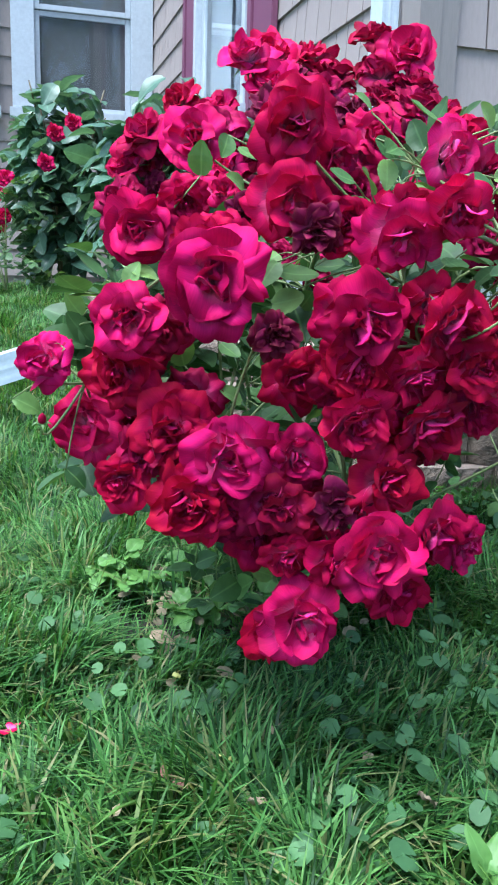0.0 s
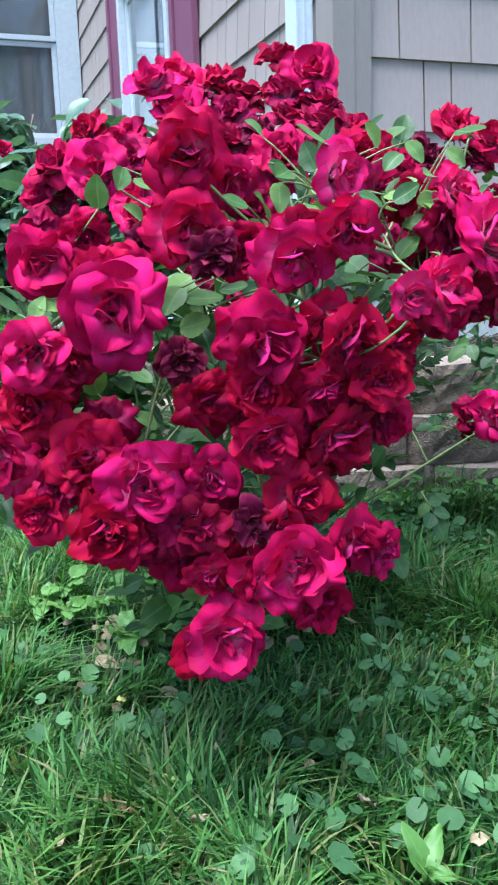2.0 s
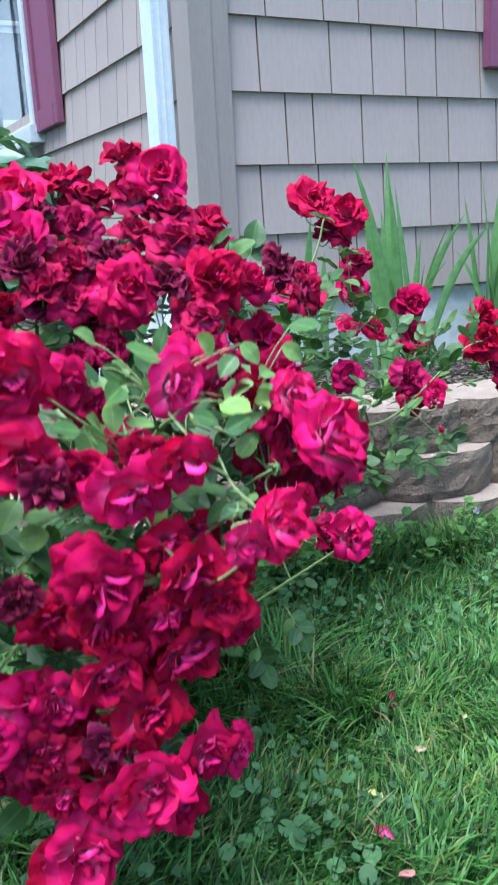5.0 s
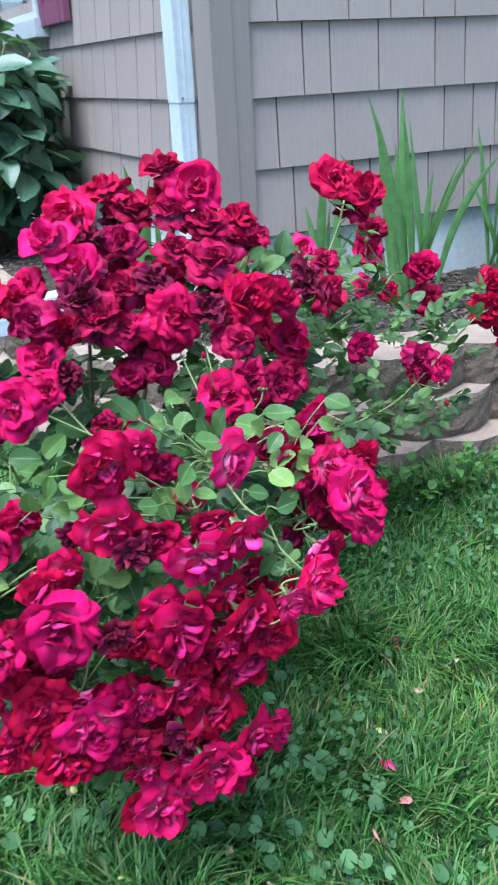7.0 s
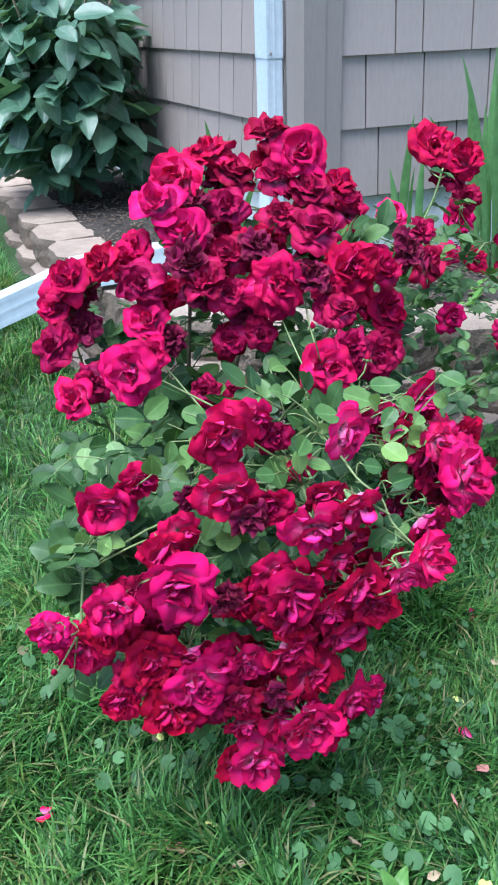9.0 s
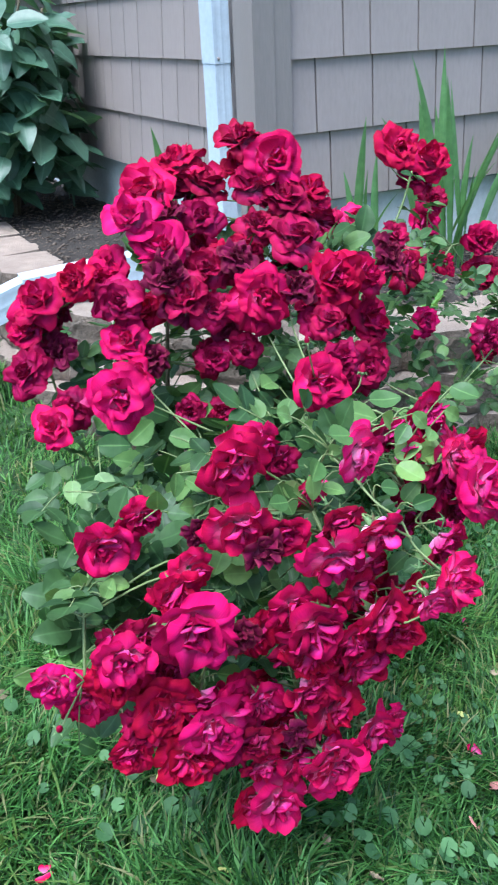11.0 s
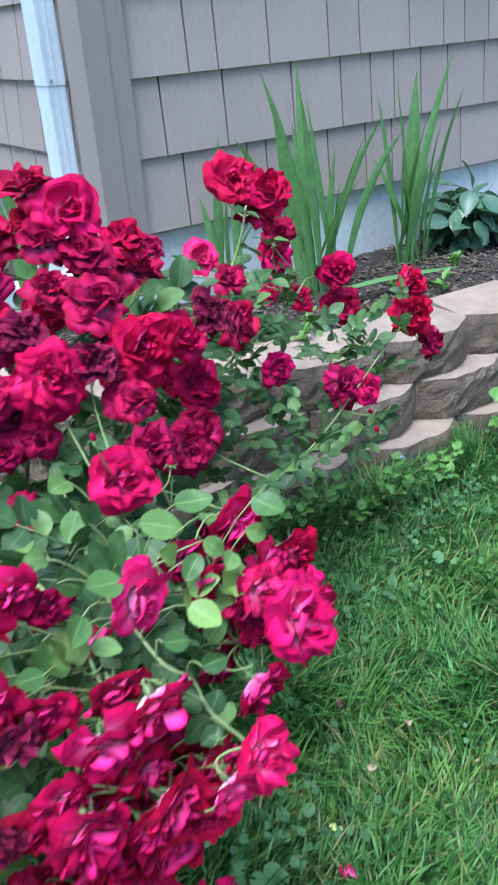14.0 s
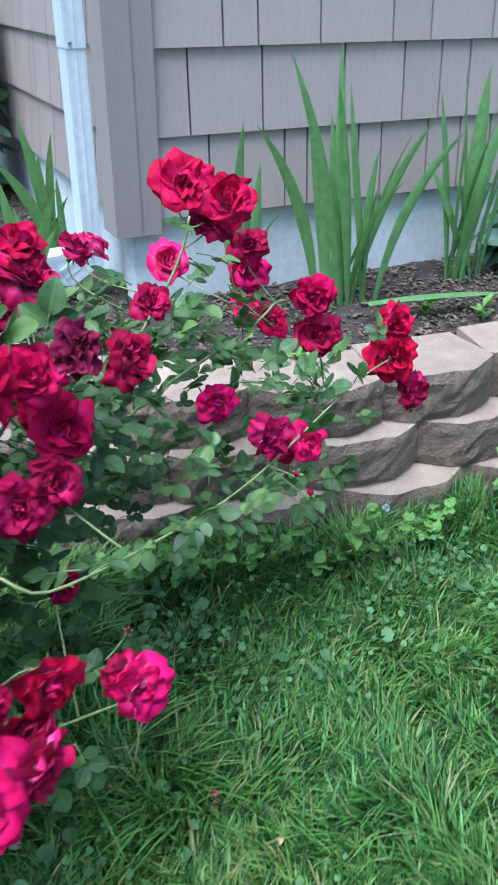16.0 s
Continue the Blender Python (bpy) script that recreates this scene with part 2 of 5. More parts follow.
def thing(name, label, category, at=(0, 0, 0), group="", kind=""):
    ob = new(name)
    ob.empty_display_size = 0.05
    ob.location = at
    return tagged(ob, label, category, group, kind)


def box_mesh(name, x0, y0, z0, x1, y1, z1, mat, edge=0.003):
    bm = bmesh.new()
    bmesh.ops.create_cube(bm, size=1)
    for v in bm.verts:
        v.co = Vector((x0 if v.co.x < 0 else x1, y0 if v.co.y < 0 else y1, z0 if v.co.z < 0 else z1))
    if edge:
        bmesh.ops.bevel(bm, geom=bm.edges[:], offset=edge, segments=2, affect="EDGES", clamp_overlap=True)
    me = bpy.data.meshes.new(name)
    bm.to_mesh(me)
    bm.free()
    me.materials.append(mat)
    return me


class Soup:
    """Many small pieces gathered into one mesh."""

    def __init__(self):
        self.v, self.f, self.uv, self.s, self.n = [], [], [], [], 0

    def add(self, v, f, uv=None, slot=0):
        v = np.asarray(v, float)
        self.v.append(v)
        self.uv.append(np.asarray(uv, float) if uv is not None else np.zeros((len(v), 2)))
        self.f += [tuple(i + self.n for i in q) for q in f]
        self.s += [slot] * len(f)
        self.n += len(v)

    def mesh(self, name, mats, smooth=True):
        return mesh_of(name, np.vstack(self.v), self.f, mats, np.vstack(self.uv), smooth, self.s)


def tube(points, r0, r1, sides=6):
    """A tapered tube along points: vertices and faces."""
    pts = [Vector(p) for p in points]
    n, vs, fs = len(pts), [], []
    for i, p in enumerate(pts):
        d = (pts[min(i + 1, n - 1)] - pts[max(i - 1, 0)]).normalized()
        a = d.orthogonal().normalized() if i == 0 else (a - d * a.dot(d)).normalized()
        b = d.cross(a)
        r = r0 + (r1 - r0) * i / (n - 1)
        vs += [p + r * (math.cos(k * math.tau / sides) * a + math.sin(k * math.tau / sides) * b) for k in range(sides)]
    for i in range(n - 1):
        for k in range(sides):
            fs.append((i * sides + k, i * sides + (k + 1) % sides, (i + 1) * sides + (k + 1) % sides, (i + 1) * sides + k))
    fs += [tuple(range(sides))[::-1], tuple(range((n - 1) * sides, n * sides))]
    return np.array([tuple(v) for v in vs]), fs


def curve(a, b, c, n=8):
    a, b, c = Vector(a), Vector(b), Vector(c)
    return [(1 - t) ** 2 * a + 2 * t * (1 - t) * b + t * t * c for t in (i / (n - 1) for i in range(n))]


def sheet(nu, nv, fn):
    """A grid patch with fn(u, v) -> place, u in -1..1 across, v in 0..1 along."""
    v, uv, f = [], [], []
    for j in range(nv):
        for i in range(nu):
            a, b = 2 * i / (nu - 1) - 1, j / (nv - 1)
            v.append(fn(a, b))
            uv.append((0.5 + a / 2, b))
    for j in range(nv - 1):
        for i in range(nu - 1):
            k = j * nu + i
            f.append((k, k + 1, k + nu + 1, k + nu))
    return np.array(v, float), f, uv


def moved(v, m):
    m = np.array(m)
    return v @ m[:3, :3].T + m[:3, 3]


def facing(at, way, spin=0.0, size=1.0):
    """A pose whose z axis looks along way."""
    q = Vector(way).normalized().to_track_quat("Z", "Y").to_matrix().to_4x4()
    return Matrix.Translation(at) @ q @ Matrix.Rotation(spin, 4, "Z") @ Matrix.Scale(size, 4)


def rise(x, y):
    """Height of the lawn: level by the bush, climbing towards the back."""
    t = min(max((y - 1.35) / 3.2, 0), 1) * min(max((1.6 - x) / 0.6, 0), 1)
    return 0.29 * t * t * (3 - 2 * t) * 0.6 + 0.29 * t * 0.4


# line of the retaining wall's front, from the side bed round the corner to the back
LINE = [(3.6, 1.12), (1.6, 1.15), (1.3, 1.18), (1.05, 1.25), (0.87, 1.33), (0.69, 1.5), (0.55, 1.75), (0.47, 2.05), (0.44, 2.6), (0.44, 5.95)]


def along(s, back=0.0):
    """Place and way on the wall's line at s metres from its start, set back towards the bed."""
    for (x0, y0), (x1, y1) in zip(LINE, LINE[1:]):
        d = math.hypot(x1 - x0, y1 - y0)
        if s <= d or (x1, y1) == LINE[-1]:
            ux, uy = (x1 - x0) / d, (y1 - y0) / d
            return x0 + ux * s + uy * back, y0 + uy * s - ux * back, math.atan2(uy, ux)
        s -= d


def behind_wall(x, y):
    """Whether a place lies on the bed's side of the wall's line."""
    best, side = 9.0, False
    for (x0, y0), (x1, y1) in zip(LINE, LINE[1:]):
        dx, dy = x1 - x0, y1 - y0
        t = min(max(((x - x0) * dx + (y - y0) * dy) / (dx * dx + dy * dy), 0), 1)
        d = math.hypot(x - x0 - t * dx, y - y0 - t * dy)
        if d < best:
            best, side = d, (x - x0) * dy - (y - y0) * dx > 0
    return side, best


# ---- ground ----
gx = np.concatenate([np.linspace(-300, -6, 8), np.linspace(-4, 4.5, 69), np.linspace(7, 300, 8)])
gy = np.concatenate([np.linspace(-300, -4, 8), np.linspace(-2, 7, 73), np.linspace(9, 300, 8)])
gv = [(x, y, rise(x, y) + (0.012 * noise.noise((x * 3, y * 3, 0)) if abs(x) < 4 and abs(y) < 7 else 0) - 0.012) for y in gy for x in gx]
nx = len(gx)
gf = [(j * nx + i, j * nx + i + 1, (j + 1) * nx + i + 1, (j + 1) * nx + i) for j in range(len(gy) - 1) for i in range(nx - 1)]
tagged(new("ground", mesh_of("ground", gv, gf, [M_LAWN])), "lawn soil under green grass, climbing gently", "ground", kind="structure")

def bare(x, y):
    """How deep a place lies in the bare patch under the rose bush, above 0 inside it."""
    return 1 - ((x - 0.37) / 0.17) ** 2 - ((y - 0.89) / 0.1) ** 2 + 0.5 * noise.noise((x * 14, y * 14, 5))


px, py = np.linspace(0.15, 0.6, 40), np.linspace(0.72, 1.06, 30)
pv = [(x, y, rise(x, y) + 0.012 * noise.noise((x * 3, y * 3, 0)) - 0.008 + 0.006 * noise.noise((x * 40, y * 40, 1)) + 0.004) for y in py for x in px]
pf = [(j * 40 + i, j * 40 + i + 1, j * 40 + i + 41, j * 40 + i + 40) for j in range(29) for i in range(39) if bare(px[i], py[j]) > -0.1]
tagged(new("soil_patch", mesh_of("soil_patch", pv, pf, [M_SOIL])), "dark bare soil under the rose bush", "soil", kind="structure")

bx, by = np.linspace(0.46, 3.6, 90), np.linspace(1.1, 6.0, 120)
bv, bi = [], {}
for j, y in enumerate(by):
    for i, x in enumerate(bx):
        ok, d = behind_wall(x, y)
        if ok and d > 0.25 and not (x > 1.26 and y > 1.98):
            bi[i, j] = len(bv)
            bv.append((x, y, 0.268 + 0.014 * noise.noise((x * 9, y * 9, 1)) + 0.007 * noise.noise((x * 30, y * 30, 2)) + 0.02 * min(max((y - 1.4) / 0.4, 0), 1)))
bf = [(bi[i, j], bi[i + 1, j], bi[i + 1, j + 1], bi[i, j + 1]) for i, j in bi if (i + 1, j) in bi and (i, j + 1) in bi and (i + 1, j + 1) in bi]
tagged(new("garden_bed", mesh_of("garden_bed", bv, bf, [M_SOIL])), "dark bare soil of the raised bed by the house", "soil", kind="structure")

# ---- house ----
EXPOSE, FOOT = 0.178, 0.492


def shingle_course(rng, z, start, end, joints=()):
    """Edges of the shingles of one course, the given joints kept."""
    cuts = [start, *joints]
    while cuts[-1] < end - 0.05:
        cuts.append(cuts[-1] + rng.choice((0.075, 0.1, 0.12, 0.16, 0.19)) * rng.uniform(0.92, 1.08))
    cuts[-1] = end
    return list(zip(cuts, cuts[1:]))


def shingle_shape(w):
    """One tapered shingle, w wide, butt edge down, its face towards -y."""
    g, t, b = 0.0025, 0.003, 0.014
    h = EXPOSE + 0.012
    x0, x1 = g, w - g
    v = [(x0, -b, 0), (x1, -b, 0), (x1, 0, 0), (x0, 0, 0), (x0, -t, h), (x1, -t, h), (x1, 0, h), (x0, 0, h), (x0, -b + 0.0002, 0.001), (x1, -b + 0.0002, 0.001)]
    f = [(0, 1, 9, 8), (8, 9, 5, 4), (1, 0, 3, 2), (0, 8, 4, 7, 3), (1, 2, 6, 5, 9), (4, 5, 6, 7)]
    return v, f


SHINGLES = {}


def shingled_wall(name, label, m, start, end, courses, near, given, seed, hole=None):
    """A shingled wall: backing, singly placed shingles where near(u, z) holds, the rest joined."""
    rng = random.Random(seed)
    low, high = FOOT - 0.004, FOOT + courses * EXPOSE + 0.02
    wall = new(name, box_mesh(name, start, 0.004, low, hole[0] if hole else end, 0.14, high, M_DARK, 0))
    if hole:
        for q in ((hole[1], low, end, high), (hole[0], low, hole[1], hole[2]), (hole[0], hole[3], hole[1], high)):
            part("wall_panel", box_mesh("wall_panel", q[0], 0.004, q[1], q[2], 0.14, q[3], M_DARK, 0), wall)
    wall.matrix_basis = m
    tagged(wall, label, "wall", kind="structure")
    rest = Soup()
    todo = []
    for c in range(courses):
        z = FOOT + c * EXPOSE
        for a, b in shingle_course(rng, z, start, end, given.get(c, ())):
            if hole and hole[2] - 0.1 < z < hole[3] - 0.03:
                if a > hole[0] - 0.05 and b < hole[1] + 0.05:
                    continue
                if a < hole[0] < b:
                    b = hole[0]
                elif a < hole[1] < b:
                    a = hole[1]
            if near((a + b) / 2, z):
                todo.append((a, z, round(b - a, 2), b - a))
            else:
                v, f = shingle_shape(b - a)
                rest.add(np.array(v) + (a, 0, z), f)
    if rest.n:
        tagged(part("shingles", rest.mesh("shingles", [M_SHINGLE], False), wall), kind="stuff")
    return wall, todo


PENDING = []
south, todo = shingled_wall("wall_south", "mauve-grey shingled house wall with thin dark joints", pose(0, 1.874, 0), 1.21, 4.2, 14,
    lambda u, z: u < 2.75 and z < 1.5, {0: (1.337, 1.53, 1.591, 1.734, 1.8, 1.938), 1: (1.291, 1.47, 1.684, 1.85, 1.958, 2.045, 2.15, 2.26), 2: (1.373, 1.457, 1.613, 1.807, 1.915, 2.099, 2.234, 2.32), 3: (1.297, 1.513, 1.648, 1.759, 1.868, 2.03)}, 3)
PENDING.append((south, todo))
west, todo = shingled_wall("wall_west", "mauve-grey shingled side wall of the house", pose(1.146, 0, 0, 0, 0, -90), -6.0, -1.95, 14,
    lambda u, z: u > -3.3 and z < 1.3, {}, 5, (-4.42, -3.515, 1.14, 2.6))
PENDING.append((west, todo))
north = new("wall_north", box_mesh("wall_north", -6, 6.012, 0.2, 1.14, 6.2, 3.2, M_BOARD, 0))
tagged(north, "mauve-grey back wall with lapped siding", "wall", kind="structure")
laps = Soup()
for c in range(15):
    z = 0.35 + c * EXPOSE
    laps.add([(-6, 5.992, z), (1.13, 5.992, z), (1.13, 6.01, z), (-6, 6.01, z), (-6, 6.004, z + EXPOSE), (1.13, 6.004, z + EXPOSE)], [(0, 1, 5, 4), (0, 3, 2, 1)])
tagged(part("siding_board", laps.mesh("siding_board", [M_SHINGLE], False), north), kind="stuff")
for nm, q in (("foundation_south", (1.15, 1.885, -0.1, 4.2, 2.0, FOOT - 0.004)), ("foundation_west", (1.16, 1.98, -0.1, 1.26, 6.0, FOOT - 0.004))):
    tagged(new(nm, box_mesh(nm, *q, M_FOUND, 0.004)), "pale blue-white painted foundation wall", "foundation", kind="structure")
tagged(new("inner_wall", box_mesh("inner_wall", 1.3, 2.02, 0, 4.2, 6.2, 3.0, M_DARK, 0)), "plain core of the house", "wall", kind="structure")
TOP = FOOT + 14 * EXPOSE
cb_plan = [(1.1, 1.846), (1.16, 1.846), (1.161, 1.849), (1.2085, 1.849), (1.2085, 1.872), (1.144, 1.872), (1.144, 1.948), (1.1, 1.948)]
cbn = len(cb_plan)
cbv = [(x, y, z) for z in (FOOT - 0.03, TOP) for x, y in cb_plan]
cbf = [(k, (k + 1) % cbn, cbn + (k + 1) % cbn, cbn + k) for k in range(cbn)] + [tuple(range(cbn))[::-1], tuple(range(cbn, 2 * cbn))]
cb = new("corner_board", mesh_of("corner_board", cbv, cbf, [M_BOARD], smooth=False))
tagged(cb, "grey-taupe painted corner board of the house", "corner board", kind="structure")


def shutter(name, x0, y0, x1, y1, z0, z1):
    """A plum panelled shutter against a wall."""
    t = thing(name, "plum-painted panelled window shutter", "shutter")
    across = y1 - y0 > x1 - x0
    def bit(n, a, b, c, d, out):
        if across:
            part(n, box_mesh(n, x0 - out, y0 + a, c, x1, y0 + b, d, M_PLUM, 0.003), t)
        else:
            part(n, box_mesh(n, x0 + a, y0 - out, c, x0 + b, y1, d, M_PLUM, 0.003), t)
    w = (y1 - y0) if across else (x1 - x0)
    bit("stile", 0, 0.06, z0, z1, 0.01)
    bit("stile", w - 0.06, w, z0, z1, 0.01)
    bit("rail", 0.061, w - 0.061, z0, z0 + 0.08, 0.01)
    bit("rail", 0.061, w - 0.061, z1 - 0.08, z1, 0.01)
    bit("panel", 0.061, w - 0.061, z0 + 0.081, z1 - 0.081, 0.0)
    return t


shutter("shutter", 1.116, 3.1, 1.131, 3.45, 1.105, 2.7)
shutter("shutter", 1.116, 4.5, 1.131, 4.8, 1.105, 2.7)
shutter("shutter", 2.035, 1.84, 2.4, 1.862, 1.105, 2.7)


def window(name, label, m, w, z0, z1, rail, curtain, c=0.1):
    """A window in a pose whose x runs along the wall and -y points out."""
    t = thing(name, label, "window", kind="structure")
    t.matrix_basis = m
    part("casing", box_mesh("casing", -c, -0.03, z0, 0, 0.02, z1, M_VINYL), t)
    part("casing", box_mesh("casing", w, -0.03, z0, w + c, 0.02, z1, M_VINYL), t)
    part("window_sill", box_mesh("window_sill", -c - 0.02, -0.05, z0 - 0.07, w + c + 0.02, 0.02, z0 - 0.001, M_VINYL), t)
    part("lintel", box_mesh("lintel", -c - 0.02, -0.035, z1 + 0.001, w + c + 0.02, 0.02, z1 + 0.1, M_VINYL), t)
    for a, b in ((z0, rail), (rail, z1)):
        o = 0.004 if a == z0 else -0.012
        part("sash", box_mesh("sash", 0.001, o, a + 0.001, 0.035, o + 0.022, b - 0.001, M_VINYL), t)
        part("sash", box_mesh("sash", w - 0.035, o, a + 0.001, w - 0.001, o + 0.022, b - 0.001, M_VINYL), t)
        part("sash", box_mesh("sash", 0.036, o, a + 0.001, w - 0.036, o + 0.022, a + 0.035, M_VINYL), t)
        part("sash", box_mesh("sash", 0.036, o, b - 0.035, w - 0.036, o + 0.022, b - 0.001, M_VINYL), t)
        g = part("pane", box_mesh("pane", 0.036, o + 0.009, a + 0.036, w - 0.036, o + 0.012, b - 0.036, M_GLASS, 0), t)
        g.visible_shadow = False
    # added flat panel behind the panes, the interior's shade painted on it
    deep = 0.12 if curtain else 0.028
    part("room", box_mesh("room", 0.0, deep, z0, w, deep + 0.006, z1, M_ROOM_SHADE, 0), t)
    if curtain:
        for mat, a, b, y in ((M_VINYL, 0.03, w * 0.5, 0.05), (M_CURTAIN, w * 0.52, w - 0.03, 0.07)):
            v, f, uv = sheet(41, 2, lambda u, q: (a + (b - a) * (u + 1) / 2, y + 0.012 * math.sin(u * 22) * (mat == M_CURTAIN), z0 + 0.02 + (z1 - z0 - 0.04) * q))
            part("curtain", mesh_of("curtain", v, f, [mat], uv), t, "closed grey-blue curtain in folds" if mat == M_CURTAIN else "drawn white blind")
    return t


window("window_1", "white double-hung window in the back wall", pose(0.345, 5.955, 0), 0.635, 1.45, 3.0, 2.07, False, 0.15)
window("window_2", "white double-hung window in the back wall", pose(-0.72, 5.955, 0), 0.72, 1.45, 3.0, 2.07, False)
window("window_3", "white side window between plum shutters", pose(1.13, 4.42, 0, 0, 0, -90), 0.905, 1.14, 2.6, 1.9, True, 0.06)


# ---- downspout ----
def downspout():
    t = thing("downspout", "white ribbed metal downspout with a lapped joint", "downspout")
    def length(name, a, b, w, d, label=""):
        """A ribbed rectangular pipe from a to b."""
        a, b = Vector(a), Vector(b)
        z = (b - a).normalized()
        prof = []
        for side in range(4):
            for k in range(8):
                u = k / 8 - 0.5
                rib = -0.0006 if k in (2, 3, 5, 6) else 0
                h, q = (w / 2, d / 2)
                p = ((u * w, -q - rib), (h + rib, u * d), (-u * w, q + rib), (-h - rib, -u * d))[side]
                prof.append(p)
        x = Vector((0, 1, 0)).cross(z)
        x = x.normalized() if x.length > 0.1 else Vector((1, 0, 0))
        y = z.cross(x)
        n = len(prof)
        v = [e + x * p[0] + y * p[1] for e in (a, b) for p in prof]
        f = [(k, (k + 1) % n, n + (k + 1) % n, n + k) for k in range(n)] + [tuple(range(n))[::-1], tuple(range(n, 2 * n))]
        return part(name, mesh_of(name, v, f, [M_WHITE], smooth=False), t, label)
    x, y = 1.073, 1.996
    length("upper_pipe", (x, y, 0.846), (x, y, 2.9), 0.046, 0.074)
    length("lower_pipe", (x, y, 0.37), (x, y, 0.87), 0.043, 0.07)
    length("elbow", (x, y, 0.395), (x - 0.07, y + 0.004, 0.35), 0.05, 0.074)
    length("outlet_pipe", (x - 0.05, y + 0.003, 0.37), (0.5, 2.045, 0.338), 0.076, 0.07, "white pipe laid across the bed")
    length("end_pipe", (0.53, 2.042, 0.34), (-0.28, 2.135, 0.065), 0.075, 0.062, "white pipe sloping down over the wall to the lawn")
    part("strap", box_mesh("strap", x - 0.027, y - 0.04, 1.5, x + 0.027, y + 0.04, 1.53, M_WHITE, 0.002), t)
    bm = bmesh.new()
    bmesh.ops.create_uvsphere(bm, u_segments=8, v_segments=6, radius=0.004)
    me = bpy.data.meshes.new("rivet")
    bm.to_mesh(me)
    bm.free()
    me.materials.append(M_BOARD)
    part("rivet", me, t, "", pose(x - 0.012, y - 0.038, 0.858))


downspout()

# ---- retaining wall ----
def block_mesh(seed, w=0.284, d=0.2, h=0.1):
    """A split-faced wall block: flat top, faceted rough front with slanted corners. Its front is at -y, middle at x = 0."""
    rng = random.Random(seed)
    nu, nv = 15, 6
    v, f = [], []
    for j in range(nv):
        for i in range(nu):
            u = 2 * i / (nu - 1) - 1
            x = u * w / 2
            slant = 0.05 * max(0, (abs(u) - 0.45) / 0.55) ** 1.2
            r = 0.0026 * noise.noise((x * 30 + seed, j * 1.6, seed * 3.1)) + 0.0022 * rng.uniform(-1, 1)
            edge = 0.006 if j in (0, nv - 1) else 0
            v.append((x, slant + r * 1.7 + edge, h * j / (nv - 1) + (0.003 * rng.uniform(-1, 1) if 0 < j < nv - 1 else 0)))
    for j in range(nv - 1):
        for i in range(nu - 1):
            k = j * nu + i
            f.append((k, k + 1, k + nu + 1, k + nu))
    b = len(v)
    v += [(-w * 0.42, d, 0), (w * 0.42, d, 0), (w * 0.42, d, h), (-w * 0.42, d, h)]
    top, low = (nv - 1) * nu, 0
    f.append(tuple([*range(top, top + nu), b + 2, b + 3]))
    f.append(tuple([*range(low, low + nu)][::-1] + [b, b + 1]))
    f.append((b + 1, b, b + 3, b + 2))
    f.append(tuple([k * nu for k in range(nv)][::-1] + [b][:0]) + (b, b + 3)[::1][:0] or (0, b, b + 3, top))
    f[-1] = tuple([b, *[k * nu for k in range(nv)], b + 3])[::-1]
    f.append(tuple([b + 1, *[k * nu + nu - 1 for k in range(nv)], b + 2]))
    # fronts take the rough, shade-toned material, tops and sides the paler one
    return mesh_of("block", v, f, [M_BLOCK, M_SPLIT_SHADED], smooth=False, slots=[1] * ((nu - 1) * (nv - 1)) + [0] * (len(f) - (nu - 1) * (nv - 1)))


BLOCKS = [block_mesh(s) for s in range(6)]


def retaining_wall():
    w = thing("retaining_wall", "low three-course retaining wall of rough tan concrete blocks", "retaining wall", kind="structure")
    rng = random.Random(11)
    for c, (back, phase) in enumerate(((0.0, 0.094), (0.045, 0.185), (0.082, 0.001))):
        s = phase
        while s < 8.0:
            x, y, a = along(s, back)
            z = -0.015 + 0.1025 * c
            if y < 4.3:
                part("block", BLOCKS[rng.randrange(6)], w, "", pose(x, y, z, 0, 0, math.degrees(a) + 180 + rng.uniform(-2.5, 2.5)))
            s += 0.29
    return w


retaining_wall()

